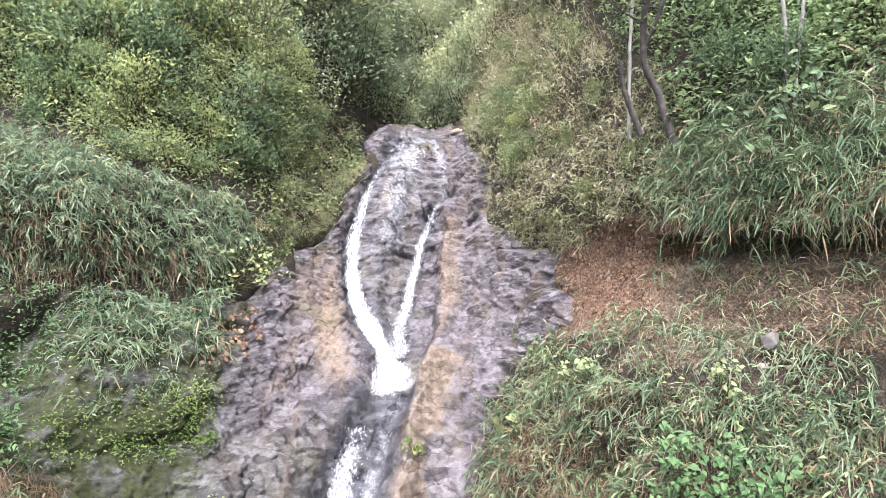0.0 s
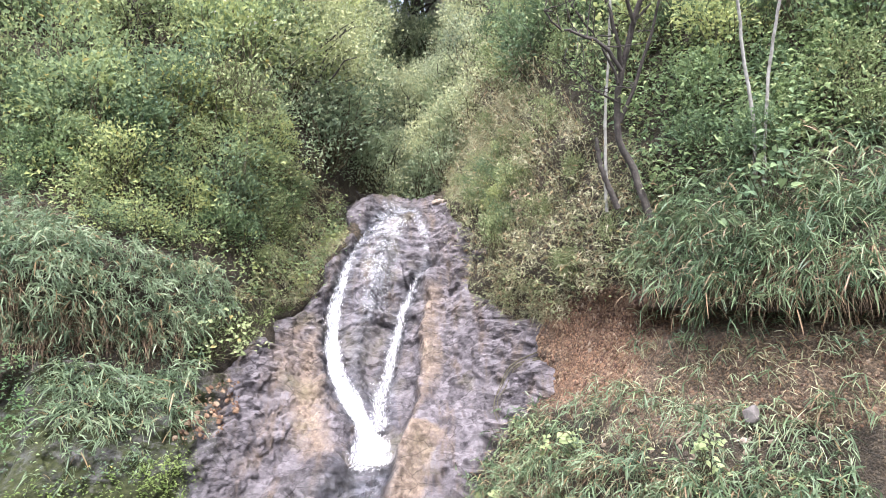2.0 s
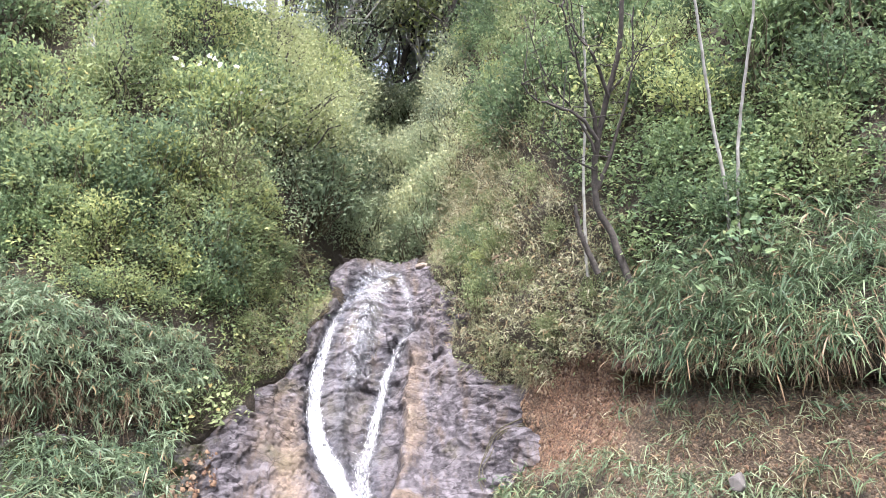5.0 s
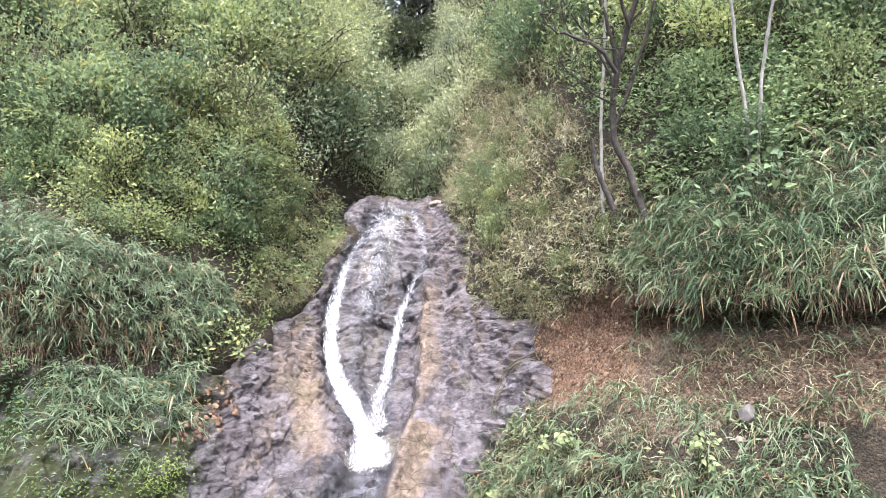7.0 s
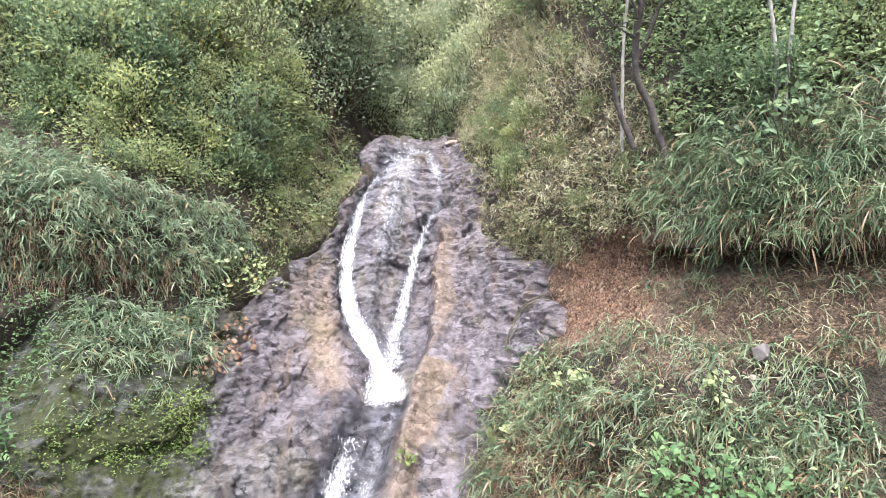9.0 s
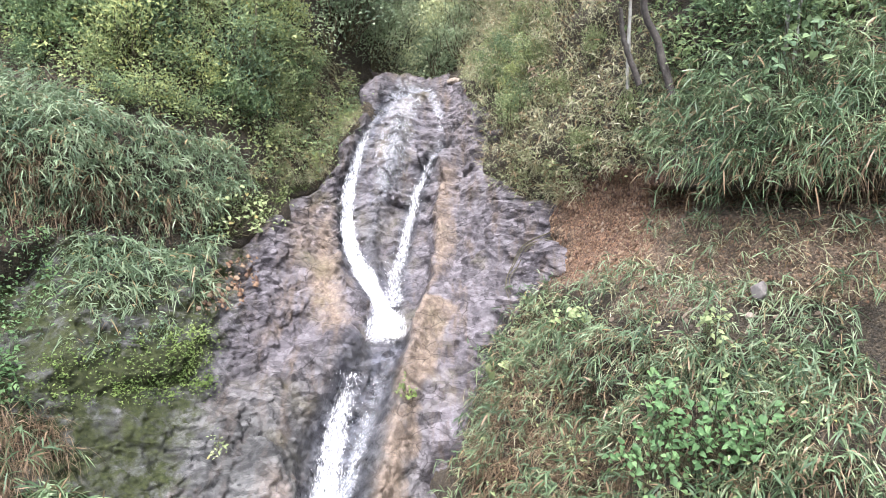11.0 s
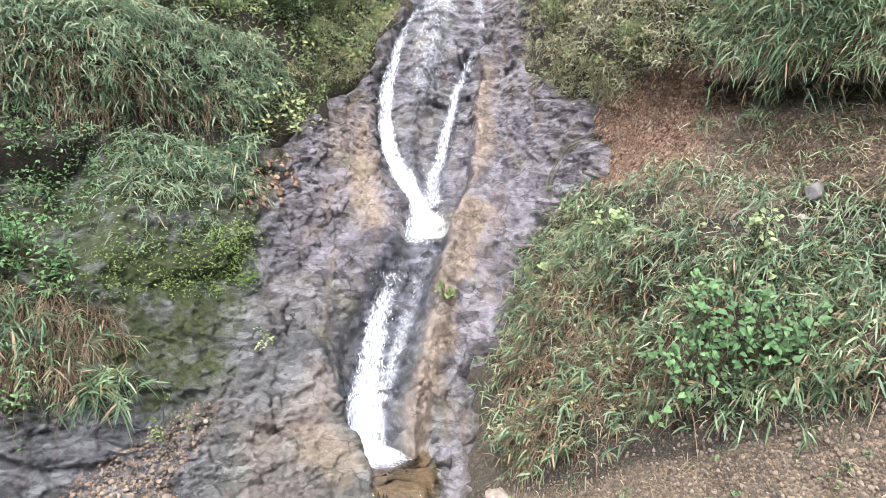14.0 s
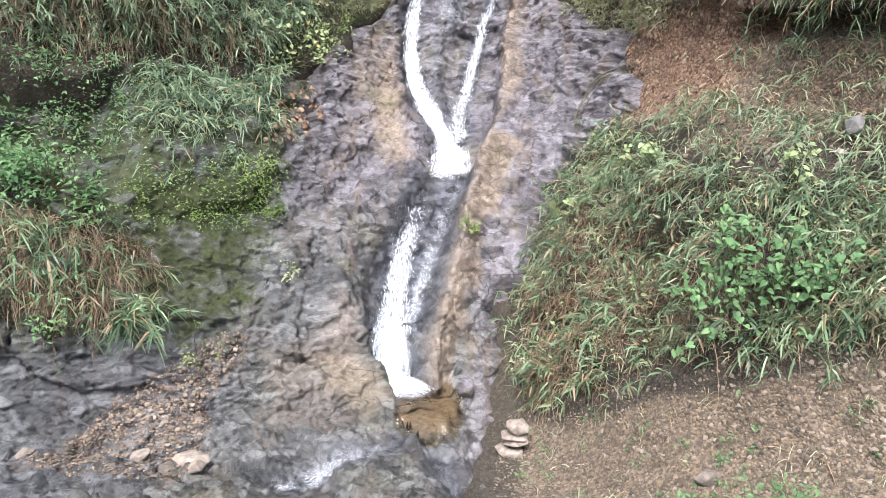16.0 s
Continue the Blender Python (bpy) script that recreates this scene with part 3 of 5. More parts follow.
def away(p, line):
    """Distance of points p from a line of (x, v) knots that lies on the hillside, and how far along it, 0..1."""
    knots = spot(*np.array(line, float).T)[0]
    lengths = np.linalg.norm(np.diff(knots, axis=0), axis=1)
    ends = np.concatenate([[0], np.cumsum(lengths)])
    best, along = np.full(len(p), 1e9), np.zeros(len(p))
    for k, (a, b) in enumerate(zip(knots, knots[1:])):
        ab = b - a
        s = np.clip(((p - a) @ ab) / (ab @ ab), 0, 1)
        d = np.linalg.norm(p - a - s[:, None] * ab, axis=1)
        near = d < best
        best, along = np.where(near, d, best), np.where(near, (ends[k] + s * lengths[k]) / ends[-1], along)
    return best, along


def plates(p, across, thin, size, seed):
    """Broken, layered relief: ridged noise squeezed across the bedding, whose normal is across."""
    across = unit(np.array(across, float))
    q = p + (thin - 1) * (p @ across)[:, None] * across
    return ridged(q, size, 4, seed)


def hashed(cell, seed):
    h = cell[:, 0] * 374761393 + cell[:, 1] * 668265263 + cell[:, 2] * 1440662683 + seed * 974634777
    h = (h ^ (h >> 13)) * 1274126177 & 0x7FFFFFFF
    return ((h ^ (h >> 15)) & 0xFFFF) / 65535.0


def facets(p, across, thin, size, seed):
    """Broken faces: each cell of shattered rock is a tilted plane of its own."""
    across = unit(np.array(across, float))
    q = (p + (thin - 1) * (p @ across)[:, None] * across) / size
    base = np.floor(q).astype(np.int64)
    best, value = np.full(len(p), 1e9), np.zeros(len(p))
    for dx in (-1, 0, 1):
        for dy in (-1, 0, 1):
            for dz in (-1, 0, 1):
                cell = base + (dx, dy, dz)
                off = q - cell - np.stack([hashed(cell, seed + k) for k in (0, 1, 2)], 1)
                d = (off ** 2).sum(1)
                tilt = np.stack([hashed(cell, seed + k) for k in (3, 4, 5)], 1) - 0.5
                near = d < best
                best = np.where(near, d, best)
                value = np.where(near, hashed(cell, seed + 6) - 0.5 + 1.5 * (tilt * off).sum(1), value)
    return value


def cracks(p, size, wide, seed):
    return 1 - smooth(0, wide, np.abs(fractal(p, size, 3, seed)))


def rock_relief(x, v, p):
    """How far the bare rock stands out from the smooth hillside, in metres."""
    edge = inside(x, v, ROCK_OUTLINE) + 0.1 * fractal(p, 0.3, 3, 44)
    bent = p + 0.07 * np.stack([fractal(p, 0.4, 3, 210 + 5 * k) for k in (0, 1, 2)], 1)
    out = -0.28 + 0.35 * smooth(-0.15, 0.25, edge + 0.2 * fractal(p, 0.5, 3, 40))
    out += 0.09 * fractal(p, 1.1, 2, 3)
    # the bedding dips to the right beside the falls and lies flatter on the left slab
    right = smooth(-0.3, 0.4, x)
    warp = p + 0.03 * np.stack([fractal(p, 0.3, 2, 200 + k) for k in (0, 1, 2)], 1)
    out += 0.028 * right * plates(p, (-0.55, 0.2, 0.8), 2.2, 0.5, 8) + 0.026 * (1 - right) * plates(p, (0.3, 0.25, 0.9), 1.8, 0.55, 12)
    for side, across, thin, layers in ((right, (-0.55, 0.2, 0.8), 1.7, ((0.09, 0.75, 300), (0.05, 0.27, 320))), (1 - right, (0.3, 0.25, 0.9), 1.65, ((0.1, 0.8, 340), (0.05, 0.27, 360)))):
        part_of = side > 0
        for height, size, seed in layers:
            out[part_of] += side[part_of] * height * facets(warp[part_of], across, thin, size, seed)
    out += 0.024 * facets(warp, (0.2, 0.3, 0.8), 1.5, 0.11, 380)
    dip = p @ np.array([-0.5, 0.2, 0.85]) + 0.1 * fractal(p, 0.5, 3, 21)
    saw = dip / 0.17 - np.floor(dip / 0.17)
    out += 0.03 * (saw - smooth(0.9, 1, saw)) * smooth(-0.1, 0.4, fractal(p, 0.5, 2, 31)) * (0.35 + 0.65 * right)
    slab = p @ np.array([0.35, 0.2, 0.9]) + 0.14 * fractal(p, 0.7, 3, 51)
    saw = slab / 0.3 - np.floor(slab / 0.3)
    out += 0.035 * (saw - smooth(0.9, 1, saw)) * smooth(-0.2, 0.4, fractal(p, 0.8, 2, 61)) * (1 - right)
    out -= 0.02 * cracks(p, 0.8, 0.06, 91) + 0.015 * cracks(p, 0.3, 0.07, 95)
    low = smooth(3.6, 3.0, v)
    out += 0.02 * low * facets(warp, (0.3, 0.3, 0.8), 1.3, 0.065, 390)
    out += (0.007 + 0.005 * low) * fractal(p, 0.13, 3, 71) + 0.01 * ridged(p, 0.2, 3, 81)
    # channels that the water has cut, and the ribs between them
    for line, width, depth in ((LEFT_RUN, 0.17, 0.13), (RIGHT_RUN, 0.13, 0.12), (CHUTE, 0.24, 0.12), (CHUTE_SIDE, 0.2, 0.05),
                               (STREAM_LEFT, 0.22, 0.1), (STREAM_RIGHT, 0.16, 0.1)):
        out -= depth * np.exp(-(away(p, line)[0] / width) ** 2)
    out -= 0.13 * smooth(-0.08, 0.12, inside(x, v, CHUTE_PANEL)) + 0.07 * smooth(-0.1, 0.15, inside(x, v, FACE_PANEL))
    out -= 0.6 * smooth(-0.25, 0.4, inside(x, v, HOLLOW)) + 0.45 * smooth(-0.1, 0.15, inside(x, v, HOLLOW_UNDER))
    for line, width, height in ((RIB, 0.14, 0.2), (RIB_WIDE, 0.24, 0.22), (SPLIT, 0.2, 0.22), (RIB_TOP, 0.17, 0.24), (BROW_LEFT, 0.3, 0.2), (BULGE_LEFT, 0.26, 0.25), (POOL_RIM, 0.12, 0.14)):
        out += height * np.exp(-(away(bent, line)[0] / width) ** 2)
    return out


def rock_at(x, v):
    p, n = spot(x, v)
    q = p + n * rock_relief(np.atleast_1d(x), np.atleast_1d(v), p)[:, None]
    # the two plunge pools are level hollows
    for outline, level in ((UPPER_POOL, 0.52), (LOWER_POOL, -1.85)):
        d = inside(np.atleast_1d(x), np.atleast_1d(v), outline)
        w = smooth(-0.1, 0.12, d)
        q[:, 2] = q[:, 2] * (1 - w) + w * (level - 0.09 + 0.15 * (q[:, 2] - q[:, 2].mean()).clip(-0.1, 0.1))
    return q, n


def mesh_object(name, verts, faces, mat, parent=None, smooth_shade=True, attributes=None):
    data = bpy.data.meshes.new(name)
    faces = np.asarray(faces)
    data.vertices.add(len(verts))
    data.vertices.foreach_set("co", np.asarray(verts, np.float32).ravel())
    k = faces.shape[1]
    data.loops.add(faces.size)
    data.loops.foreach_set("vertex_index", faces.ravel().astype(np.int32))
    data.polygons.add(len(faces))
    data.polygons.foreach_set("loop_start", np.arange(0, faces.size, k, dtype=np.int32))
    data.polygons.foreach_set("use_smooth", np.full(len(faces), smooth_shade))
    data.update(calc_edges=True)
    for key, values in (attributes or {}).items():
        values = np.asarray(values, np.float32)
        if values.ndim == 1:
            data.attributes.new(key, "FLOAT", "POINT").data.foreach_set("value", values)
        else:
            data.attributes.new(key, "FLOAT_VECTOR", "POINT").data.foreach_set("vector", values.ravel())
    data.materials.append(mat)
    ob = new(name, data)
    ob.parent = parent
    return ob


def grid_faces(rows, cols):
    i = np.arange((rows - 1) * cols).reshape(rows - 1, cols)[:, :-1].ravel()
    return np.column_stack([i, i + 1, i + cols + 1, i + cols])


def make_rock_face():
    xs = np.arange(-5.4, 1.95, 0.016)
    vs = np.concatenate([np.arange(1.05, 4.0, 0.009), np.arange(4.0, 5.0, 0.0095), np.arange(5.0, 6.1, 0.007), np.arange(6.1, 7.6, 0.014)])
    x, v = (g.ravel() for g in np.meshgrid(xs, vs))
    q, _ = rock_at(x, v)
    d = inside(x, v, ROCK_OUTLINE)
    faces = grid_faces(len(vs), len(xs))
    faces = faces[(d[faces] > -0.25).all(1)]
    used = np.unique(faces)
    index = np.zeros(len(x), int)
    index[used] = np.arange(len(used))
    x, v, q = x[used], v[used], q[used]
    p = spot(x, v)[0]
    tan = np.max([smooth(-0.3, 0.25, inside(x, v, o)) for o in (TAN_LOWER, TAN_UPPER, TAN_RIGHT)] + [0.72 * smooth(-0.4, 0.3, inside(x, v, o)) for o in (TAN_SLAB, OLIVE_LOW)], axis=0)
    tan = np.maximum(tan, np.exp(-(away(p + 0.12 * np.stack([fractal(p, 0.35, 3, 230 + 5 * k) for k in (0, 1, 2)], 1), RIB_WIDE)[0] / 0.28) ** 4))
    tan = np.maximum(tan, smooth(-0.1, 0.1, inside(x, v, LOWER_POOL)))
    moss = np.max([smooth(-0.25, 0.2, inside(x, v, o)) for o in (MOSS_LOW, MOSS_HIGH)], axis=0)
    # left bank: moss, spread wider to paint in shade below the brow
    moss = np.maximum(moss, 0.68 * smooth(-2.2, -2.9, x) * smooth(2.3, 2.9, v))
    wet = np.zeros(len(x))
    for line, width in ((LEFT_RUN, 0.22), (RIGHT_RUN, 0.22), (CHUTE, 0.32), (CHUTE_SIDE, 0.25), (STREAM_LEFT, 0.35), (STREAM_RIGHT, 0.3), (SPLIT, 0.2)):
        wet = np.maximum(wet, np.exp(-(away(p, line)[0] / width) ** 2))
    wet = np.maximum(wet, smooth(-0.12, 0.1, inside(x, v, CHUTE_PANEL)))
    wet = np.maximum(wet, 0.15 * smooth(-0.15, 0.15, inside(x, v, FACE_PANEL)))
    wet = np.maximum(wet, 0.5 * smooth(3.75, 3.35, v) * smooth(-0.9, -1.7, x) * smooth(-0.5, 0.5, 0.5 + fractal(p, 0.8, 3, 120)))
    # left bank: damp rock, with the overhang's shade painted by the same mask
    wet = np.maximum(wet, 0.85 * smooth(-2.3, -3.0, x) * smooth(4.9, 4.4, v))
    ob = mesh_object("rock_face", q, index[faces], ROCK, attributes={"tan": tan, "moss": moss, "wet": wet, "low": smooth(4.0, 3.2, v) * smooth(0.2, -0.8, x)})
    return tagged(ob, "dark grey wet bedrock with tan streaks under the waterfall", "rock face", kind="structure")


def ground_at(x, v):
    """The soil and turf round the rock: lumpy, and sunk where the rock lies bare."""
    p, n = spot(x, v)
    x, v = np.atleast_1d(x), np.atleast_1d(v)
    lumps = 0.09 * fractal(p, 0.8, 4, 5) + 0.03 * fractal(p, 0.15, 2, 9)
    lumps = lumps + 0.24 * fractal(p, 0.55, 2, 15) * smooth(-0.1, 0.3, inside(x, v, BUSH_RIGHT))
    near = smooth(0.8, 1.6, v)
    deep = inside(x, v, ROCK_OUTLINE) + 0.12 * fractal(p, 0.35, 3, 46)
    sunk = 0.22 * smooth(0.05, 0.3, deep) + 1.1 * smooth(0.25, 0.8, deep)
    scar = inside(x, v, SCAR)
    sunk = sunk + 0.12 * smooth(-0.1, 0.2, scar)
    under = 0.55 * smooth(0.0, 0.25, inside(x, v, BARE) + 0.1) * smooth(4.9, 5.3, v)
    return p + n * (lumps * near - sunk - under)[:, None], n


def top_at(x, v):
    """Whichever lies on top: the bare rock or the soil."""
    q, n = ground_at(x, v)
    r, _ = rock_at(x, v)
    on_rock = (inside(np.atleast_1d(x), np.atleast_1d(v), ROCK_OUTLINE) > -0.2) & (((r - q) * n).sum(1) > 0)
    return np.where(on_rock[:, None], r, q), n


def make_ground():
    xs = np.concatenate([[-90, -50, -28, -16, -11, -8.5], np.arange(-7, 6.01, 0.055), [7.5, 10, 15, 27, 50, 90]])
    vs = np.concatenate([np.arange(0.0, 9.001, 0.032)])
    x, v = (g.ravel() for g in np.meshgrid(xs, vs))
    q, _ = ground_at(x, v)
    rows = [np.column_stack([xs, np.full(len(xs), y), np.full(len(xs), z)]) for y, z in ((-90, 2.0), (-30, 0.3), (-8, 0.0), (-1, 0.0))]
    last = q.reshape(len(vs), len(xs), 3)[-1]
    tail = [last + (0, dy, dz) for dy, dz in ((2.5, 1.2), (8, 2.0), (30, 3.0), (90, 5.0))]
    verts = np.concatenate(rows + [q] + tail)
    n = len(vs) + 8
    xx, vv = np.tile(xs, n), np.concatenate([np.zeros(4 * len(xs)), v, np.full(4 * len(xs), 9.0)])
    red = smooth(-0.25, 0.15, inside(xx, vv, SCAR) + 0.15 * fractal(verts, 0.3, 3, 66))
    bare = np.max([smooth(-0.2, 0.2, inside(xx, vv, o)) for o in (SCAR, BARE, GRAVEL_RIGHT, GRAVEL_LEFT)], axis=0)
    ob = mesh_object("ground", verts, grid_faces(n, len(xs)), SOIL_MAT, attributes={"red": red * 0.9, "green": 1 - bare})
    return tagged(ob, "steep hillside of brown soil and leaf litter", "ground", kind="structure")


make_ground()
make_rock_face()


# ---- water ----
def run_of_water(name, line, width, mat, label, lift=0.03, cover=(1.0, 1.0), columns=14, step=0.02, seed=5, edge=2):
    """A ribbon of water that follows a channel down the rock; width: metres at even steps along it."""
    line = np.array(line, float)
    knots = spot(*line.T)[0]
    length = np.concatenate([[0], np.cumsum(np.linalg.norm(np.diff(knots, axis=0), axis=1))])
    s = np.arange(0, length[-1], step)
    x0, v0 = catmull(line, length, s).T
    w = np.interp(s, np.linspace(0, length[-1], len(width)), width)
    side = np.linspace(-1, 1, columns)
    x = (x0[:, None] + side * w[:, None] / 2).ravel()
    v = np.repeat(v0, columns)
    q, n = rock_at(x, v)
    flow = np.column_stack([np.tile(side, len(s)) * np.repeat(w, columns) / 2, np.repeat(s, columns), np.zeros(len(x))])
    # the strand bridges small hollows and bulges at its middle
    q = q.reshape(len(s), columns, 3)
    kernel = np.hanning(25) / np.hanning(25).sum()
    for k in range(3):
        padded = np.concatenate([np.repeat(q[:1, :, k], 12, 0), q[:, :, k], np.repeat(q[-1:, :, k], 12, 0)])
        q[:, :, k] = np.stack([np.convolve(padded[:, c], kernel, "valid") for c in range(columns)], 1)
    q = q.reshape(-1, 3)
    ragged = fractal(flow * (1, 0.18, 1), 0.035, 3, seed)
    q = q + n * (lift * (1.2 - np.tile(side, len(s)) ** 2) + 0.012 * ragged)[:, None]
    depth = np.interp(s, np.linspace(0, length[-1], len(cover)), cover)
    thick = np.repeat(depth, columns) * (1 - np.abs(np.tile(side, len(s))) ** edge) - 0.4 * np.abs(np.tile(side, len(s))) ** 6
    ob = mesh_object(name, q, grid_faces(len(s), columns), mat, attributes={"flow": flow, "thick": thick})
    return tagged(ob, label, "waterfall", "waterfall strands")


FACE_RUN = [(-0.5, 6.1), (-0.62, 5.9), (-0.72, 5.7), (-0.8, 5.5), (-0.85, 5.25)]
SIDE_RUN = [(-0.3, 6.05), (-0.1, 5.85), (0.02, 5.65), (0.02, 5.5)]
left_strand = run_of_water("waterfall_strand", LEFT_RUN, (0.34, 0.4, 0.38, 0.4, 0.38, 0.37, 0.42, 0.46, 0.56), FOAM, "white foaming strand of water running down grey rock", 0.05, (0.3, 0.3, 0.36, 0.46, 0.52, 0.56, 0.58, 0.6, 0.64), 30)
right_strand = run_of_water("waterfall_strand", RIGHT_RUN, (0.14, 0.26, 0.36, 0.44, 0.5, 0.52), FOAM, "thinner white strand of water beside a split rock", 0.04, (0.3, 0.4, 0.43, 0.4, 0.37, 0.42), 26, seed=15)
chute_strand = run_of_water("waterfall_strand", CHUTE, (0.6, 0.48, 0.5, 0.52, 0.56, 0.7), FOAM, "white water dropping through a rock chute into a pool", 0.05, (0.12, 0.24, 0.42, 0.46, 0.48, 0.58, 0.65), 34, seed=25)
LEDGE_FALL = [(-0.72, 4.16), (-0.7, 4.08), (-0.72, 4.0), (-0.78, 3.93), (-0.86, 3.86)]
run_of_water("waterfall_strand", LEDGE_FALL, (0.6, 0.9, 1.0, 0.9, 0.75), FOAM, "white foam spreading over the ledge of the upper pool", 0.05, (0.5, 0.56, 0.5, 0.4, 0.16), 36, seed=85)
run_of_water("water_film", CHUTE_SIDE, (0.5, 0.4, 0.34, 0.3, 0.25), THIN_FOAM, "thin film of water over dark chute rock", 0.015, (0.26, 0.34, 0.42, 0.42), 18, seed=35)
# top face: white streaks of the film also paint its sheen and glitter
run_of_water("water_film", FACE_RUN, (0.7, 0.95, 1.0, 0.9, 0.7), THIN_FOAM, "thin film of water with painted white glitter over the top rock face", 0.012, (0.38, 0.39, 0.38, 0.36, 0.3), 40, seed=45, edge=6)
run_of_water("water_film", SIDE_RUN, (0.3, 0.3, 0.2, 0.12), THIN_FOAM, "narrow trickle of water beside the top rock", 0.012, (0.38, 0.38, 0.38, 0.36), 14, seed=55, edge=6)
run_of_water("stream", STREAM_LEFT, (0.6, 0.6, 0.7, 0.8), THIN_FOAM, "shallow stream with white streaks over smooth rock", 0.02, (0.24, 0.36, 0.42, 0.4), 30, seed=65)
run_of_water("stream", STREAM_RIGHT, (0.4, 0.3, 0.25, 0.25), THIN_FOAM, "narrow shallow stream over smooth rock", 0.02, (0.26, 0.32, 0.36, 0.34), 18, seed=75)


def pool(name, outline, level, label):
    """Still water in a hollow of the rock, which spills over the lip where the rock falls away."""
    pts = np.array(outline, float)
    centre = pts.mean(0)
    rings, count = 20, 90
    around = np.linspace(0, len(pts), count, endpoint=False)
    closed = np.concatenate([pts[-1:], pts, pts[:2]])
    rim = np.stack([np.interp(around, np.arange(-1, len(pts) + 2), closed[:, k]) for k in (0, 1)], 1)
    flat = np.concatenate([centre + (rim - centre) * r for r in np.linspace(0.02, 1.12, rings)])
    verts, _ = rock_at(flat[:, 0], flat[:, 1])
    verts[:, 2] = np.where(verts[:, 2] < level - 0.13, verts[:, 2] + 0.015, level + 0.006 * fractal(verts, 0.1, 2, 3))
    i = np.arange((rings - 1) * count)
    j = i // count * count + (i + 1) % count
    ob = mesh_object(name, verts, np.column_stack([i, j, j + count, i + count]), WATER)
    return tagged(ob, label, "water", kind="structure")


pool("water_lower_pool", LOWER_POOL, -1.85, "shallow brown plunge pool with ripples")
pool("water_upper_pool", UPPER_POOL, 0.475, "small clear plunge pool on a rock ledge")


# ---- plants ----
rng = np.random.default_rng(7)


def leaf_mesh(base, axis, facing, length, width, bend=0.25):
    """Folded pointed leaves, four triangles each."""
    n = len(base)
    side = unit(np.cross(axis, facing))
    up = unit(np.cross(side, axis))
    L, W = length[:, None], width[:, None]
    mid = base + axis * L * 0.45
    verts = np.stack([base, mid + side * W * 0.5 + up * W * 0.18, mid, mid - side * W * 0.5 + up * W * 0.18, base + axis * L - up * L * bend], 1)
    faces = np.array([(0, 2, 1), (0, 3, 2), (1, 2, 4), (2, 3, 4)])
    return verts.reshape(-1, 3), (np.arange(n)[:, None, None] * 5 + faces).reshape(-1, 3)


def heart_mesh(base, axis, facing, length, width, bend=0.12):
    """Broad heart-shaped leaves with a notched base, folded along the midrib, ten triangles each."""
    n = len(base)
    side = unit(np.cross(axis, facing))
    up = unit(np.cross(side, axis))
    half = [(-0.08, 0.24), (0.1, 0.46), (0.36, 0.5), (0.68, 0.28)]
    rim = [(0.06, 0.0)] + half + [(1.0, 0.0)] + [(u, -w) for u, w in reversed(half)]
    L, W = length[:, None], width[:, None]
    def at(u, w):
        return base + axis * L * u + side * W * w + up * (W * 0.3 * abs(w) - L * bend * max(u, 0) ** 2)
    verts = np.stack([at(0.4, 0.0)] + [at(u, w) for u, w in rim], 1)
    faces = np.array([(0, k, k % 10 + 1) for k in range(1, 11)])
    return verts.reshape(-1, 3), (np.arange(n)[:, None, None] * 11 + faces).reshape(-1, 3)


def blade_mesh(base, way, length, width, droop):
    """Grass blades that arch over, five triangles each."""
    n = len(base)
    side = unit(np.cross(way, unit(rng.normal(size=(n, 3)))))
    L, W, D = length[:, None], width[:, None], droop[:, None]
    rings = []
    for s, w in ((0.0, 0.7), (0.4, 1.0), (0.75, 0.7)):
        c = base + way * L * s - np.array([0, 0, 1.0]) * L * D * s * s
        rings += [c - side * W * w / 2, c + side * W * w / 2]
    rings.append(base + way * L - np.array([0, 0, 1.0]) * L * D)
    faces = np.array([(0, 1, 3), (0, 3, 2), (2, 3, 5), (2, 5, 4), (4, 5, 6)])
    return np.stack(rings, 1).reshape(-1, 3), (np.arange(n)[:, None, None] * 7 + faces).reshape(-1, 3)


def tube(points, radii, sides=6):
    """A tapered round limb along points."""
    points, radii = np.asarray(points, float), np.asarray(radii, float)
    along = unit(np.gradient(points, axis=0))
    a = unit(np.cross(along, np.array([0.31, 0.87, 0.2])))
    b = np.cross(along, a)
    turn = np.linspace(0, 2 * np.pi, sides, endpoint=False)
    verts = points[:, None] + radii[:, None, None] * (a[:, None] * np.cos(turn)[None, :, None] + b[:, None] * np.sin(turn)[None, :, None])
    i = np.arange((len(points) - 1) * sides)
    j = i // sides * sides + (i + 1) % sides
    return verts.reshape(-1, 3), np.column_stack([i, j, j + sides, i + sides])


def joined(pieces):
    verts, faces, count = [], [], 0
    for v, f in pieces:
        verts.append(v)
        faces.append(f + count)
        count += len(v)
    return np.concatenate(verts), np.concatenate(faces)


def wavy(a, b, steps=6, bow=0.1):
    """A slightly crooked line from a to b."""
    a, b = np.asarray(a, float), np.asarray(b, float)
    s = np.linspace(0, 1, steps)[:, None]
    size = np.linalg.norm(b - a)
    kinks = rng.normal(size=(steps, 3)) * bow * size * 0.35 * np.sin(np.pi * s)
    return a + (b - a) * s + kinks


def scatter(outline, count, place=ground_at, reach=0.0):
    """Random places within an outline of the hillside: points, normals and the distance to its edge."""
    pts = np.array(outline)
    x0, v0 = pts.min(0) - reach
    x1, v1 = pts.max(0) + reach
    x, v = rng.uniform(x0, x1, count * 5), rng.uniform(v0, v1, count * 5)
    d = inside(x, v, outline)
    keep = np.where(d > -reach)[0][:count]
    x, v, d = x[keep], v[keep], d[keep]
    q, n = place(x, v)
    return q, n, d, x, v


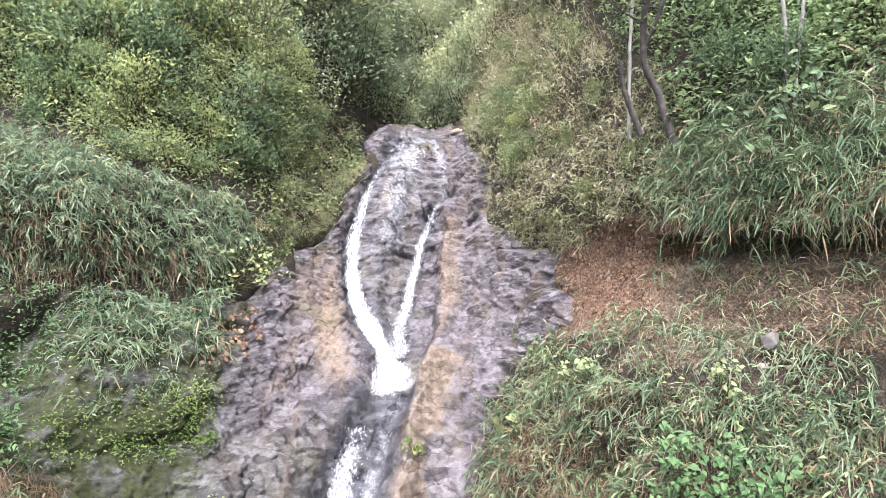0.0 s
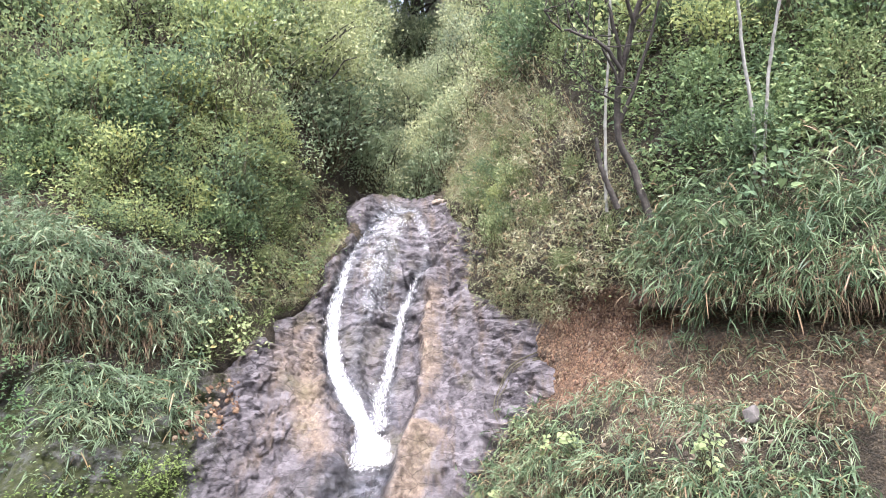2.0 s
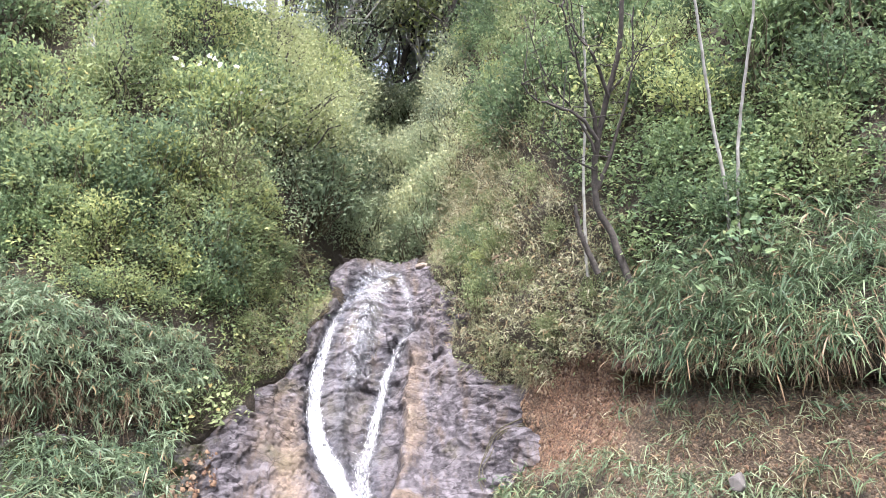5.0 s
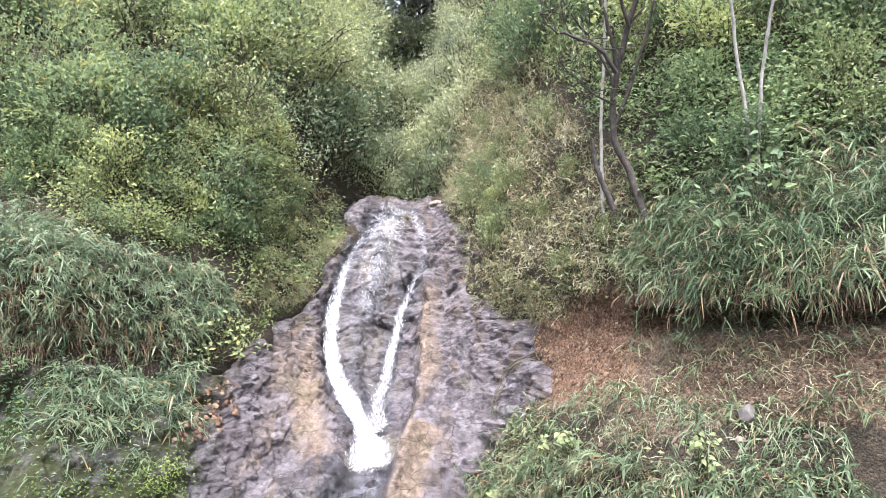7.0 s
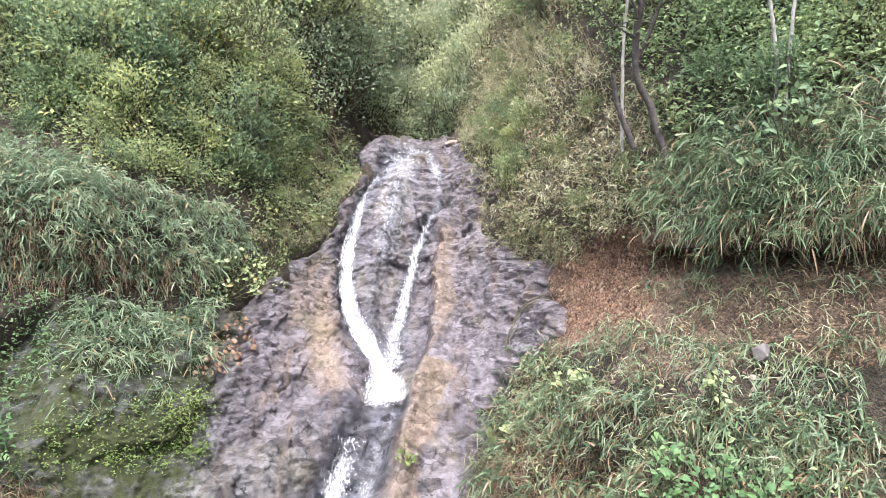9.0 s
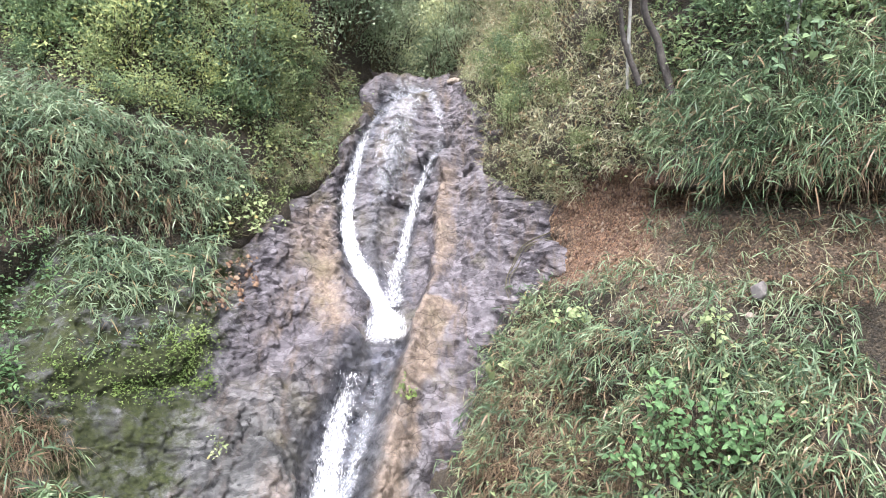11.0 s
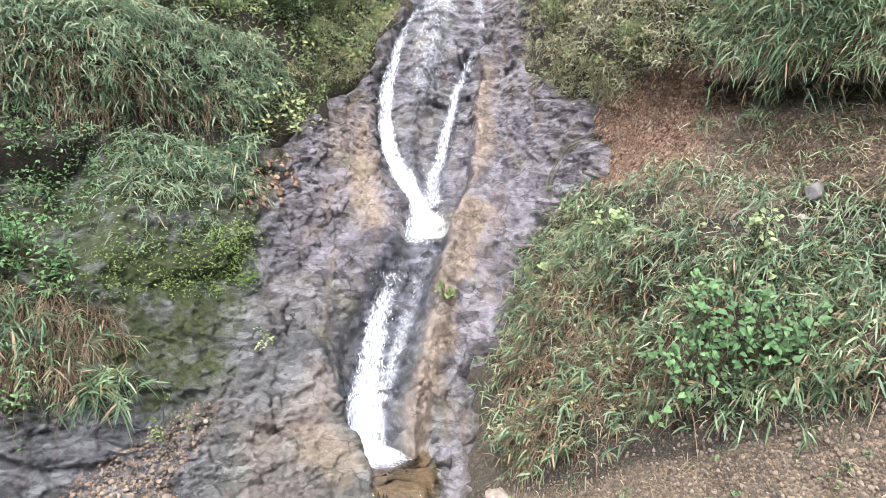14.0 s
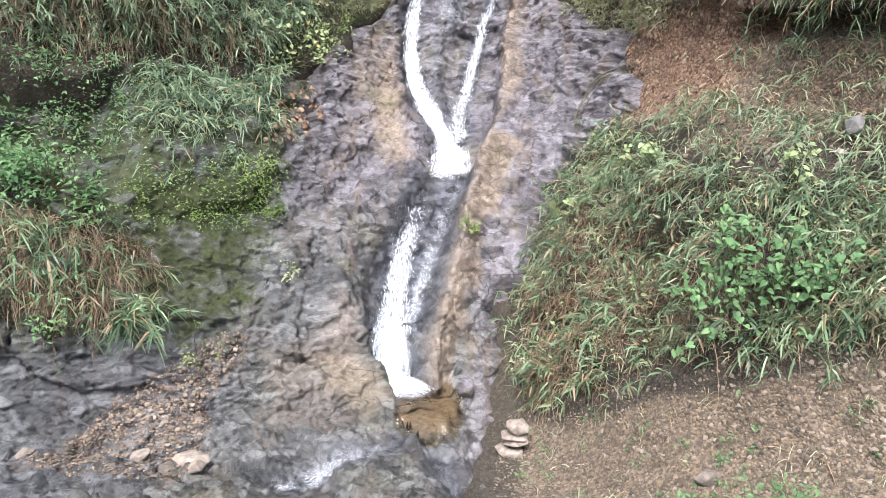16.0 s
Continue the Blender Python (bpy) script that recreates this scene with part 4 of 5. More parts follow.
def shrub(label, leaf, size, tips, per_tip, length, spread=0.24, stem=STEM, name="shrub"):
    """A bush of several stems, each with clumps of leaves; returns the Empty at its base."""
    thing = tagged(new(name), label, "shrub", "hillside shrubs")
    wide, tall = size
    limbs, places, outward = [], [], []
    for _ in range(tips):
        turn, high = rng.uniform(0, 2 * np.pi), rng.uniform(0.2, 1) ** 0.7
        out = wide * 0.5 * rng.uniform(0.25, 1.0) * np.sqrt(max(0.1, 1 - (high - 0.45) ** 2))
        tip = np.array([out * np.cos(turn), out * np.sin(turn), tall * high])
        line = wavy((tip[0] * 0.1, tip[1] * 0.1, -0.15), tip, 5, 0.2)
        limbs.append(tube(line, np.linspace(0.013, 0.004, 5) * tall, 5))
        share = int(per_tip * rng.uniform(0.5, 1.4))
        centres = tip + rng.normal(size=(share, 3)) * spread * wide * 0.5 * (1, 1, 0.75)
        on_stem = line[rng.integers(2, 5, share // 3)] + rng.normal(size=(share // 3, 3)) * 0.09
        both = np.concatenate([centres, on_stem])
        places.append(both)
        outward.append(both - tip * (0.6, 0.6, 0.5))
    base, outward = np.concatenate(places), np.concatenate(outward)
    n = len(base)
    axis = unit(unit(outward) + rng.normal(size=(n, 3)) * 0.6 + (0, 0, -0.1))
    facing = unit(np.array([0, -0.25, 1.0]) + rng.normal(size=(n, 3)) * 0.7)
    L = length * rng.uniform(0.6, 1.3, n)
    v, f = leaf_mesh(base, axis, facing, L, L * rng.uniform(0.35, 0.55, n))
    mesh_object("crown", v, f, leaf, thing, False)
    mesh_object("branch_frame", *joined(limbs), stem, thing)
    return thing


def planted(model, q, scale, lean=0.15):
    m = Matrix.Translation(Vector(q)) @ Euler((rng.normal() * lean, rng.normal() * lean, rng.uniform(0, 6.28))).to_matrix().to_4x4() @ Matrix.Scale(float(scale), 4)
    return m


def spread_out(q, gap):
    """Of places q the indices that keep a gap from one another."""
    chosen = []
    for k in range(len(q)):
        if all(np.linalg.norm(q[k] - q[j]) > gap for j in chosen):
            chosen.append(k)
    return chosen


def thicket(models, outline, count, gap, sizes, sink=0.05, reach=0.0, edge=9.0):
    """Shrubs strewn over a region; edge: how large they may be at its rim."""
    q, n, d, x, v = scatter(outline, count, reach=reach)
    for k in spread_out(q, gap):
        model = models[rng.integers(len(models))]
        size = min(rng.uniform(*sizes), edge + 0.9 * max(d[k] + reach, 0))
        copy_thing(model, planted(model, q[k] - (0, 0, sink), size))


def grass(name, outline, tufts, blades, length, width, mat, label, droop=(0.3, 0.9), fan=0.55, up=0.8, reach=0.0, place=ground_at, hang=0.0):
    """A sward of arching blades in tufts, as one mesh."""
    q, n, d, x, v = scatter(outline, tufts, place, reach)
    count = rng.poisson(blades, len(q)) + 3
    base = np.repeat(q, count, 0)
    normal = np.repeat(n, count, 0)
    m = len(base)
    vigour = np.repeat(rng.uniform(0.6, 1.15, len(q)), count)
    base = base + rng.normal(size=(m, 3)) * 0.035
    way = unit(normal * (1 - up) + (0, 0, up - hang) + rng.normal(size=(m, 3)) * fan)
    L = rng.uniform(*length, m) * vigour
    verts, faces = blade_mesh(base - way * 0.03, way, L, rng.uniform(*width, m), rng.uniform(*droop, m))
    ob = mesh_object(name, verts, faces, mat, None, False)
    return tagged(ob, label, "grass", kind="stuff")


def stones(name, outline, count, size, mat, label, place=ground_at, reach=0.0, flat=0.5):
    """Loose stones of many sizes, as one mesh of small irregular lumps."""
    bm = bmesh.new()
    bmesh.ops.create_icosphere(bm, subdivisions=1, radius=1)
    ball = np.array([v.co for v in bm.verts])
    tri = np.array([[v.index for v in f.verts] for f in bm.faces])
    bm.free()
    q, n, d, x, v = scatter(outline, count, place, reach)
    m = len(q)
    r = size[0] * (size[1] / size[0]) ** (rng.uniform(0, 1, m) ** 2.2)
    shape = ball[None] * (1 + rng.uniform(-0.3, 0.3, (m, len(ball), 1)))
    shape = shape * rng.uniform(0.6, 1.3, (m, 1, 3)) * np.array([1, 1, flat])
    turn = rng.uniform(0, 2 * np.pi, m)
    c, s = np.cos(turn)[:, None], np.sin(turn)[:, None]
    a = unit(np.cross(n, (0.2, 0.9, 0.1)))
    b = np.cross(n, a)
    local = (shape[:, :, 0] * c - shape[:, :, 1] * s)[..., None] * a[:, None] + (shape[:, :, 0] * s + shape[:, :, 1] * c)[..., None] * b[:, None] + shape[:, :, 2:] * n[:, None]
    verts = (q + n * (r * 0.25)[:, None])[:, None] + local * r[:, None, None]
    ob = mesh_object(name, verts.reshape(-1, 3), (np.arange(m)[:, None, None] * len(ball) + tri).reshape(-1, 3), mat, None, False)
    return tagged(ob, label, "gravel", kind="stuff")


def cane_grass(name, outline, canes, length, leaf, mat, label, droop=(0.3, 0.8), fan=0.5, reach=0.0, place=top_at, out=0.35, leaves=8, wide=0.085):
    """Leafy cane grass as one mesh: arching stalks with narrow leaves set along them."""
    q, n, d, x, v = scatter(outline, canes, place, reach)
    clump = fractal(q, 0.45, 2, 77)
    keep = (rng.uniform(-0.9, 0.9, len(q)) < clump + 0.35) & (d > 0.16 * fractal(q, 0.3, 2, 79) - reach)
    q, n = q[keep], n[keep]
    m = len(q)
    vigour = np.clip(1 + 0.45 * fractal(q, 0.3, 2, 83), 0.45, 1.6)
    way = unit(n * out + (0, 0, 1 - out) + rng.normal(size=(m, 3)) * fan * (1, 0.7, 0.7))
    L, D = rng.uniform(*length, m) * vigour, rng.uniform(*droop, m)
    stalk, f1 = blade_mesh(q - way * 0.04, way, L * 0.95, np.full(m, 0.005), D)
    s = np.linspace(0.3, 1.0, leaves)[None] + rng.uniform(-0.05, 0.05, (m, leaves))
    at = q[:, None] + way[:, None] * (L[:, None] * s)[..., None] - np.array([0, 0, 1.0]) * (L * D)[:, None, None] * (s * s)[..., None]
    tangent = unit(way[:, None] - np.array([0, 0, 2.0]) * D[:, None, None] * s[..., None])
    lw = unit(tangent * 0.7 + rng.normal(size=(m, leaves, 3)) * 0.7).reshape(-1, 3)
    k = m * leaves
    size = rng.uniform(*leaf, k)
    blades, f2 = blade_mesh(at.reshape(-1, 3), lw, size, size * rng.uniform(0.7, 1.3, k) * wide, rng.uniform(0.15, 0.7, k))
    ob = mesh_object(name, *joined([(stalk, f1), (blades, f2)]), mat, None, False)
    return tagged(ob, label, "grass", kind="stuff")


def undergrowth(name, outline, clumps, per_clump, length, mat, label, high=0.2, reach=0.0, place=top_at, round_leaf=0.5):
    """Low leafy weeds as one mesh: little heaps of leaves close to the ground."""
    q, n, d, x, v = scatter(outline, clumps, place, reach)
    keep = rng.uniform(-0.9, 0.9, len(q)) < fractal(q, 0.4, 2, 78) + 0.4
    q, n = q[keep], n[keep]
    count = rng.poisson(per_clump, len(q)) + 2
    m = count.sum()
    spread = np.repeat(rng.uniform(0.4, 1.2, len(q)), count)[:, None] * high
    base = np.repeat(q, count, 0) + rng.normal(size=(m, 3)) * spread * 0.6 + np.repeat(n * 0.3 + (0, 0, 0.5), count, 0) * spread * rng.uniform(0, 1.2, (m, 1))
    axis = unit(rng.normal(size=(m, 3)) * (1, 1, 0.5) + (0, -0.5, 0.05))
    facing = unit(np.array([0, -0.45, 1.0]) + rng.normal(size=(m, 3)) * 0.4)
    L = rng.uniform(0.6, 1.3, m) * length
    ob = mesh_object(name, *leaf_mesh(base, axis, facing, L, L * round_leaf * rng.uniform(0.7, 1.2, m)), mat, None, False)
    return tagged(ob, label, "plants", kind="stuff")


def tree(name, label, trunk, radii, limbs, bark, category="tree", group="", leaf=None, leaf_size=0.07, leaves=0):
    """A slender tree: a trunk, limbs as parts of their own, and a thin crown of leaves at the limbs' ends."""
    base = Vector(trunk[0])
    thing = tagged(new(name), label, category, group)
    thing.location = base
    def line(points, steps):
        points = np.array(points, float) - np.array(base)
        at = np.linspace(0, len(points) - 1, steps)
        return catmull(points, np.arange(float(len(points))), at)
    spine = line(trunk, 22)
    spine += rng.normal(size=spine.shape) * radii[0] * 0.15
    mesh_object("trunk", *tube(spine, np.interp(np.arange(22), (0, 21), radii), 9), bark, thing)
    ends = [spine[-6:]]
    for points, thick in limbs:
        way = line(points, 14)
        way += rng.normal(size=way.shape) * thick * 0.3
        limb = mesh_object("limb", *tube(way, np.linspace(thick, thick * 0.3, 14), 7), bark, thing)
        for k in rng.integers(3, 14, 9):
            tip = way[k] + rng.normal(size=3) * (0.3, 0.25, 0.2) + (0, 0, 0.25)
            twig = wavy(way[k], tip, 5, 0.25)
            mesh_object("twig", *tube(twig, np.linspace(thick * 0.35, 0.003, 5), 5), bark, limb)
            ends.append(twig[2:])
        ends.append(way[8:])
    if leaves:
        ends = np.concatenate(ends)
        c = ends[rng.integers(0, len(ends), leaves)] + rng.normal(size=(leaves, 3)) * 0.12
        axis = unit(rng.normal(size=(leaves, 3)) + (0, 0, -0.4))
        L = leaf_size * rng.uniform(0.6, 1.3, leaves)
        mesh_object("crown", *leaf_mesh(c, axis, unit((0, -0.3, 1) + rng.normal(size=(leaves, 3)) * 0.5), L, L * 0.4), leaf, thing, False)
    return thing


def forest_tree(label, leaf, tall, wide, clumps, per_clump, leaf_size, bark):
    """A woodland tree: tapered trunk, limbs, and a crown of many clumps with gaps between."""
    thing = tagged(new("forest_tree"), label, "tree", "trees on the ridge")
    spine = wavy((0, 0, -0.3), (rng.normal() * 0.3, rng.normal() * 0.2, tall * 0.9), 9, 0.06)
    mesh_object("trunk", *tube(spine, np.linspace(0.09, 0.02, 9) * tall / 5, 8), bark, thing)
    places = []
    for k in range(clumps):
        high = rng.uniform(0.35, 1.05)
        turn, out = rng.uniform(0, 6.28), wide * 0.5 * rng.uniform(0.3, 1) * np.sqrt(max(0.15, 1.15 - (2 * high - 1.1) ** 2))
        tip = np.array([np.cos(turn) * out, np.sin(turn) * out, tall * high])
        if k % 3 == 0:
            start = spine[min(8, int(high * 6))]
            mesh_object("limb", *tube(wavy(start, tip, 6, 0.2), np.linspace(0.03, 0.008, 6), 6), bark, thing)
        share = int(per_clump * rng.uniform(0.5, 1.5))
        places.append(tip + rng.normal(size=(share, 3)) * wide * 0.09 * (1.3, 1.3, 0.8))
    c = np.concatenate(places)
    m = len(c)
    L = leaf_size * rng.uniform(0.6, 1.3, m)
    axis = unit(rng.normal(size=(m, 3)) + (0, -0.2, -0.2))
    mesh_object("crown", *leaf_mesh(c, axis, unit((0, -0.35, 1) + rng.normal(size=(m, 3)) * 0.5), L, L * 0.5), leaf, thing, False)
    return thing


def boulder(name, q, size, mat, label, turn=0.0, seed=1, tilt=0.0, category="stone", group=""):
    """A broken stone: the hull of scattered points, its edges worn round."""
    local = np.random.default_rng(seed)
    bm = bmesh.new()
    cloud = unit(local.normal(size=(26, 3))) * local.uniform(0.8, 1.0, (26, 1)) * np.array(size) / 2
    for c in cloud:
        bm.verts.new(c)
    hull = bmesh.ops.convex_hull(bm, input=bm.verts)
    bmesh.ops.delete(bm, geom=list({g for g in hull["geom_interior"] + hull["geom_unused"] if isinstance(g, bmesh.types.BMVert)}), context="VERTS")
    bmesh.ops.bevel(bm, geom=bm.edges[:], offset=min(size) * 0.06, segments=2, affect="EDGES", profile=0.6, clamp_overlap=True)
    data = bpy.data.meshes.new(name)
    bm.to_mesh(data)
    bm.free()
    for face in data.polygons:
        face.use_smooth = True
    data.materials.append(mat)
    ob = new(name, data)
    ob.matrix_world = Matrix.Translation(Vector(q)) @ Euler((tilt, tilt * 0.4, turn)).to_matrix().to_4x4()
    return tagged(ob, label, category, group)


def on_land(x, v, place=top_at):
    return place(np.array([x]), np.array([v]))[0][0]


# shrubs on the hillside
BUSHES = [shrub("leafy green shrub on the steep bank", LEAF_SHRUB, (1.1 + 0.1 * k, 0.9), 24, 62, 0.072) for k in range(3)]
GULLY_BUSHES = [shrub("green bush in the gully, leaf colour lightened for haze", LEAF_GULLY_HAZE, (1.2, 1.1), 24, 60, 0.078) for k in range(2)]
DEEP_BUSHES = [shrub("deep green broad-leaved bush on the bank", LEAF_DEEP, (1.1, 1.0), 24, 55, 0.085) for k in range(2)]
PALE_BUSHES = [shrub("yellow-green leafy shrub on the bank", LEAF_LIGHT, (1.0, 0.9), 20, 60, 0.062) for k in range(2)]
FAR_BUSHES = [shrub("leafy bush high on the slope, greyed by painted haze", LEAF_HAZED, (1.2, 1.0), 22, 60, 0.07) for k in range(2)]
FAR_TREES = [forest_tree("tall leafy tree on the ridge above the falls", mat, tall, wide, 60, 85, 0.095, bark)
             for mat, tall, wide, bark in ((LEAF_HAZED, 5.0, 2.6, BARK_DARK), (LEAF_SHRUB, 4.2, 2.4, BARK_DARK), (LEAF_HAZED, 5.5, 2.2, BARK_PALE))]
thicket(BUSHES + DEEP_BUSHES + PALE_BUSHES[:1], SHRUBS_LEFT, 600, 0.42, (0.55, 1.0), edge=0.4)
HIGH_LEFT = [(-7, 7.2), (-7, 8.8), (-2.0, 8.6), (-2.2, 7.9)]
thicket(BUSHES + DEEP_BUSHES[:1] + PALE_BUSHES, HIGH_LEFT, 400, 0.65, (0.8, 1.4))
GULLY = [(-1.9, 7.3), (-2.6, 7.6), (-2.8, 8.7), (1.5, 8.7), (0.9, 7.5), (0.4, 7.2), (-1.5, 7.35)]
thicket(GULLY_BUSHES[:1] + FAR_BUSHES, GULLY, 400, 0.6, (0.7, 1.3))
HIGH_RIGHT = [(1.2, 7.5), (1.5, 8.8), (6, 8.8), (6, 7.3), (3.6, 7.5), (2.4, 7.5)]
thicket(BUSHES[:1] + DEEP_BUSHES + PALE_BUSHES[:1], HIGH_RIGHT, 400, 0.62, (0.6, 1.2))
thicket(PALE_BUSHES[:1] + DEEP_BUSHES, [(2.9, 8.0), (4.5, 7.5), (4.2, 7.05), (2.9, 6.95)], 120, 0.45, (0.4, 0.75))
thicket(PALE_BUSHES, DRY_RIGHT, 25, 0.6, (0.4, 0.7), edge=0.35)
thicket(BUSHES, [(0.75, 6.05), (0.85, 6.9), (1.35, 6.9), (1.5, 6.2), (1.2, 5.7)], 60, 0.28, (0.3, 0.5))
RIDGE = [(-6.5, 8.3), (-6.5, 9), (5.5, 9), (5.5, 8.2), (0, 8.5)]
thicket(FAR_TREES, RIDGE, 90, 1.5, (0.8, 1.25))
thicket(FAR_TREES, [(-3.2, 8.55), (-3.2, 9), (1.6, 9), (1.6, 8.55)], 40, 1.8, (1.3, 1.7))

OLIVE_TREE = forest_tree("rounded olive-green tree in the gully above the falls", LEAF_OLIVE, 2.3, 2.4, 70, 90, 0.075, BARK_DARK)
GREEN_TREE = forest_tree("bushy green tree in the gully above the falls", LEAF_HAZED, 2.2, 2.2, 60, 80, 0.08, BARK_DARK)
for model, x, v, scale in ((OLIVE_TREE, -2.2, 7.85, 1.0), (OLIVE_TREE, -2.75, 8.35, 0.85), (GREEN_TREE, -0.2, 8.0, 0.95), (GREEN_TREE, 0.55, 7.95, 0.8), (GREEN_TREE, -0.75, 8.45, 0.9),
                           (FAR_TREES[0], -1.75, 8.5, 0.9), (FAR_TREES[2], -0.55, 8.7, 0.9), (FAR_TREES[1], -3.7, 8.4, 0.6), (FAR_TREES[1], -4.6, 8.1, 0.55)):
    copy_thing(model, planted(model, ground_at(np.array([x]), np.array([v]))[0][0] - (0, 0, 0.1), scale, 0.04))

# cane grass on the brows
PLUMES = [(0.75, 7.2), (0.85, 8.2), (1.9, 8.0), (2.2, 7.2), (1.5, 6.6), (0.95, 6.6)]
cane_grass("pale_reeds", PLUMES, 900, (0.45, 0.9), (0.06, 0.13), GRASS_DRY, "tall straw-coloured feathery reeds on the slope", (0.05, 0.35), 0.3, wide=0.06, leaves=10)
cane_grass("cane_grass_brow", GRASS_BROW, 4300, (0.18, 0.4), (0.06, 0.13), GRASS_GREEN, "arching blue-green cane grass over a bank's brow", (0.1, 0.8), 0.85, leaves=9, wide=0.12)
grass("dead_grass_brow", [(-5.6, 5.9), (-2.9, 5.4), (-3.0, 5.2), (-4.3, 4.95), (-5.4, 4.9)], 260, 12, (0.12, 0.34), (0.004, 0.009), GRASS_DEAD, "withered brown grass hanging from the brow", (0.4, 1.4), 1.0, 0.2, place=top_at)
cane_grass("cane_grass_ledge", GRASS_LEDGE, 480, (0.2, 0.42), (0.09, 0.18), GRASS_GREEN, "tufts of arching cane grass on a mossy ledge")
cane_grass("cane_grass_low", GRASS_LOW, 240, (0.2, 0.45), (0.1, 0.2), GRASS_LUSH, "drooping cane grass on the low bank")
grass("dead_grass_low", GRASS_LOW, 300, 14, (0.15, 0.42), (0.004, 0.008), GRASS_DEAD, "withered brown grass hanging over wet rock", (0.5, 1.5), 0.75, 0.2, place=top_at)
cane_grass("cane_grass_right", GRASS_RIGHT, 3300, (0.2, 0.48), (0.08, 0.16), GRASS_LUSH, "tall lush cane grass on the bank", (0.1, 0.8), 0.8, out=0.4, wide=0.075)
grass("dead_grass_right", [(2.25, 6.0), (2.43, 5.67), (3.03, 5.54), (3.8, 5.6), (3.8, 6.1), (3.0, 6.1)], 90, 10, (0.1, 0.24), (0.005, 0.011), GRASS_DEAD, "reddish withered blades hanging under the cane grass", (0.9, 1.5), 0.4, 0.2, place=top_at)
cane_grass("weeds_dry", DRY_RIGHT, 2400, (0.2, 0.48), (0.04, 0.085), GRASS_DRY, "straw-coloured weeds on the slope", (0.05, 0.4), wide=0.16, reach=0.1)
undergrowth("weeds_dry_leafy", DRY_RIGHT, 480, 14, 0.05, LEAF_LIGHT, "small-leaved pale green weeds on the slope", 0.2, 0.1)
grass("dry_grass", DRY_RIGHT, 900, 12, (0.12, 0.3), (0.004, 0.009), GRASS_DRY, "fine straw-coloured grass on the slope", reach=0.2)
CORNER = [(0.95, 5.25), (1.2, 5.5), (1.75, 5.5), (1.8, 5.2), (1.4, 5.05)]
grass("corner_grass", CORNER, 170, 12, (0.1, 0.26), (0.004, 0.009), GRASS_DRY, "straw grass hanging over the corner of the slab", (0.4, 1.2), place=top_at)
undergrowth("corner_weeds", CORNER, 90, 14, 0.045, LEAF_LIGHT, "small green weeds over the corner of the slab", 0.12)
grass("rim_grass", RIM_LEFT, 650, 14, (0.12, 0.34), (0.004, 0.009), GRASS_DRY, "yellowish grass on the rim of the rock", (0.6, 1.2), place=top_at)
undergrowth("rim_weeds", RIM_LEFT, 320, 14, 0.05, LEAF_LIGHT, "small leafy weeds on the rim of the rock", 0.15)
undergrowth("rim_leaves", RIM_LEFT, 200, 16, 0.07, LEAF_SHRUB, "leafy green weeds behind the rim grass", 0.22)
undergrowth("ledge_moss", LEDGE_MOSS, 500, 14, 0.022, MOSS_LEAF, "bright low moss and seedlings on the rock ledge", 0.05)
undergrowth("ledge_weeds", LEDGE_MOSS, 60, 12, 0.05, LEAF_LIGHT, "small leafy weeds on the mossy ledge", 0.12)
undergrowth("left_undergrowth", SHRUBS_LEFT, 1200, 14, 0.07, LEAF_SHRUB, "low leafy undergrowth below the shrubs", 0.25)
cane_grass("under_brow_grass", UNDER_BROW, 190, (0.15, 0.35), (0.07, 0.15), GRASS_GREEN, "thin grass hanging on mossy rock", (0.5, 1.2))
undergrowth("under_brow_weeds", UNDER_BROW, 300, 12, 0.045, LEAF_SHRUB, "small weeds hanging on mossy rock", 0.12)
undergrowth("hollow_plants", HOLLOW, 150, 14, 0.06, LEAF_VINE, "leafy green plants hanging in a dark hollow", 0.22)
undergrowth("moss_plants", MOSS_LOW, 380, 15, 0.036, MOSS_LEAF, "bright yellow-green low plants on wet rock", 0.09, 0.12)
undergrowth("low_plants", LOW_PLANTS, 200, 16, 0.07, LEAF_VINE, "leafy green plants on the low bank", 0.16)
undergrowth("right_deep_undergrowth", TOP_RIGHT, 800, 14, 0.08, LEAF_DEEP, "deep green leafy undergrowth above the cane grass", 0.25)
undergrowth("right_undergrowth", TOP_RIGHT, 300, 14, 0.06, LEAF_LIGHT, "low leafy undergrowth above the cane grass", 0.25)
undergrowth("gully_undergrowth", GULLY, 1100, 14, 0.075, LEAF_GULLY_HAZE, "leafy green undergrowth in the gully", 0.3)

# the bare bank and the tangle at its foot
grass("sparse_grass", BARE, 130, 10, (0.12, 0.28), (0.005, 0.011), GRASS_DRY, "sparse grass tufts on bare soil", reach=0.05)
cane_grass("bank_cane_grass", BARE, 190, (0.15, 0.3), (0.07, 0.15), GRASS_LUSH, "small cane grass tufts on bare soil")
cane_grass("tangle_cane_grass", BUSH_RIGHT, 2100, (0.18, 0.45), (0.07, 0.15), GRASS_LUSH, "dense tangled cane grass on the near bank", (0.2, 0.8), 0.8, reach=0.1, wide=0.13)
cane_grass("tangle_pale_grass", BUSH_RIGHT, 700, (0.18, 0.42), (0.05, 0.11), GRASS_DRY, "pale grass in the tangle on the near bank", (0.3, 0.9), 0.6)
grass("tangle_dead_grass", BUSH_RIGHT, 480, 13, (0.2, 0.45), (0.005, 0.01), GRASS_DEAD, "withered reddish stems in the tangle", (0.4, 1.3), place=top_at)
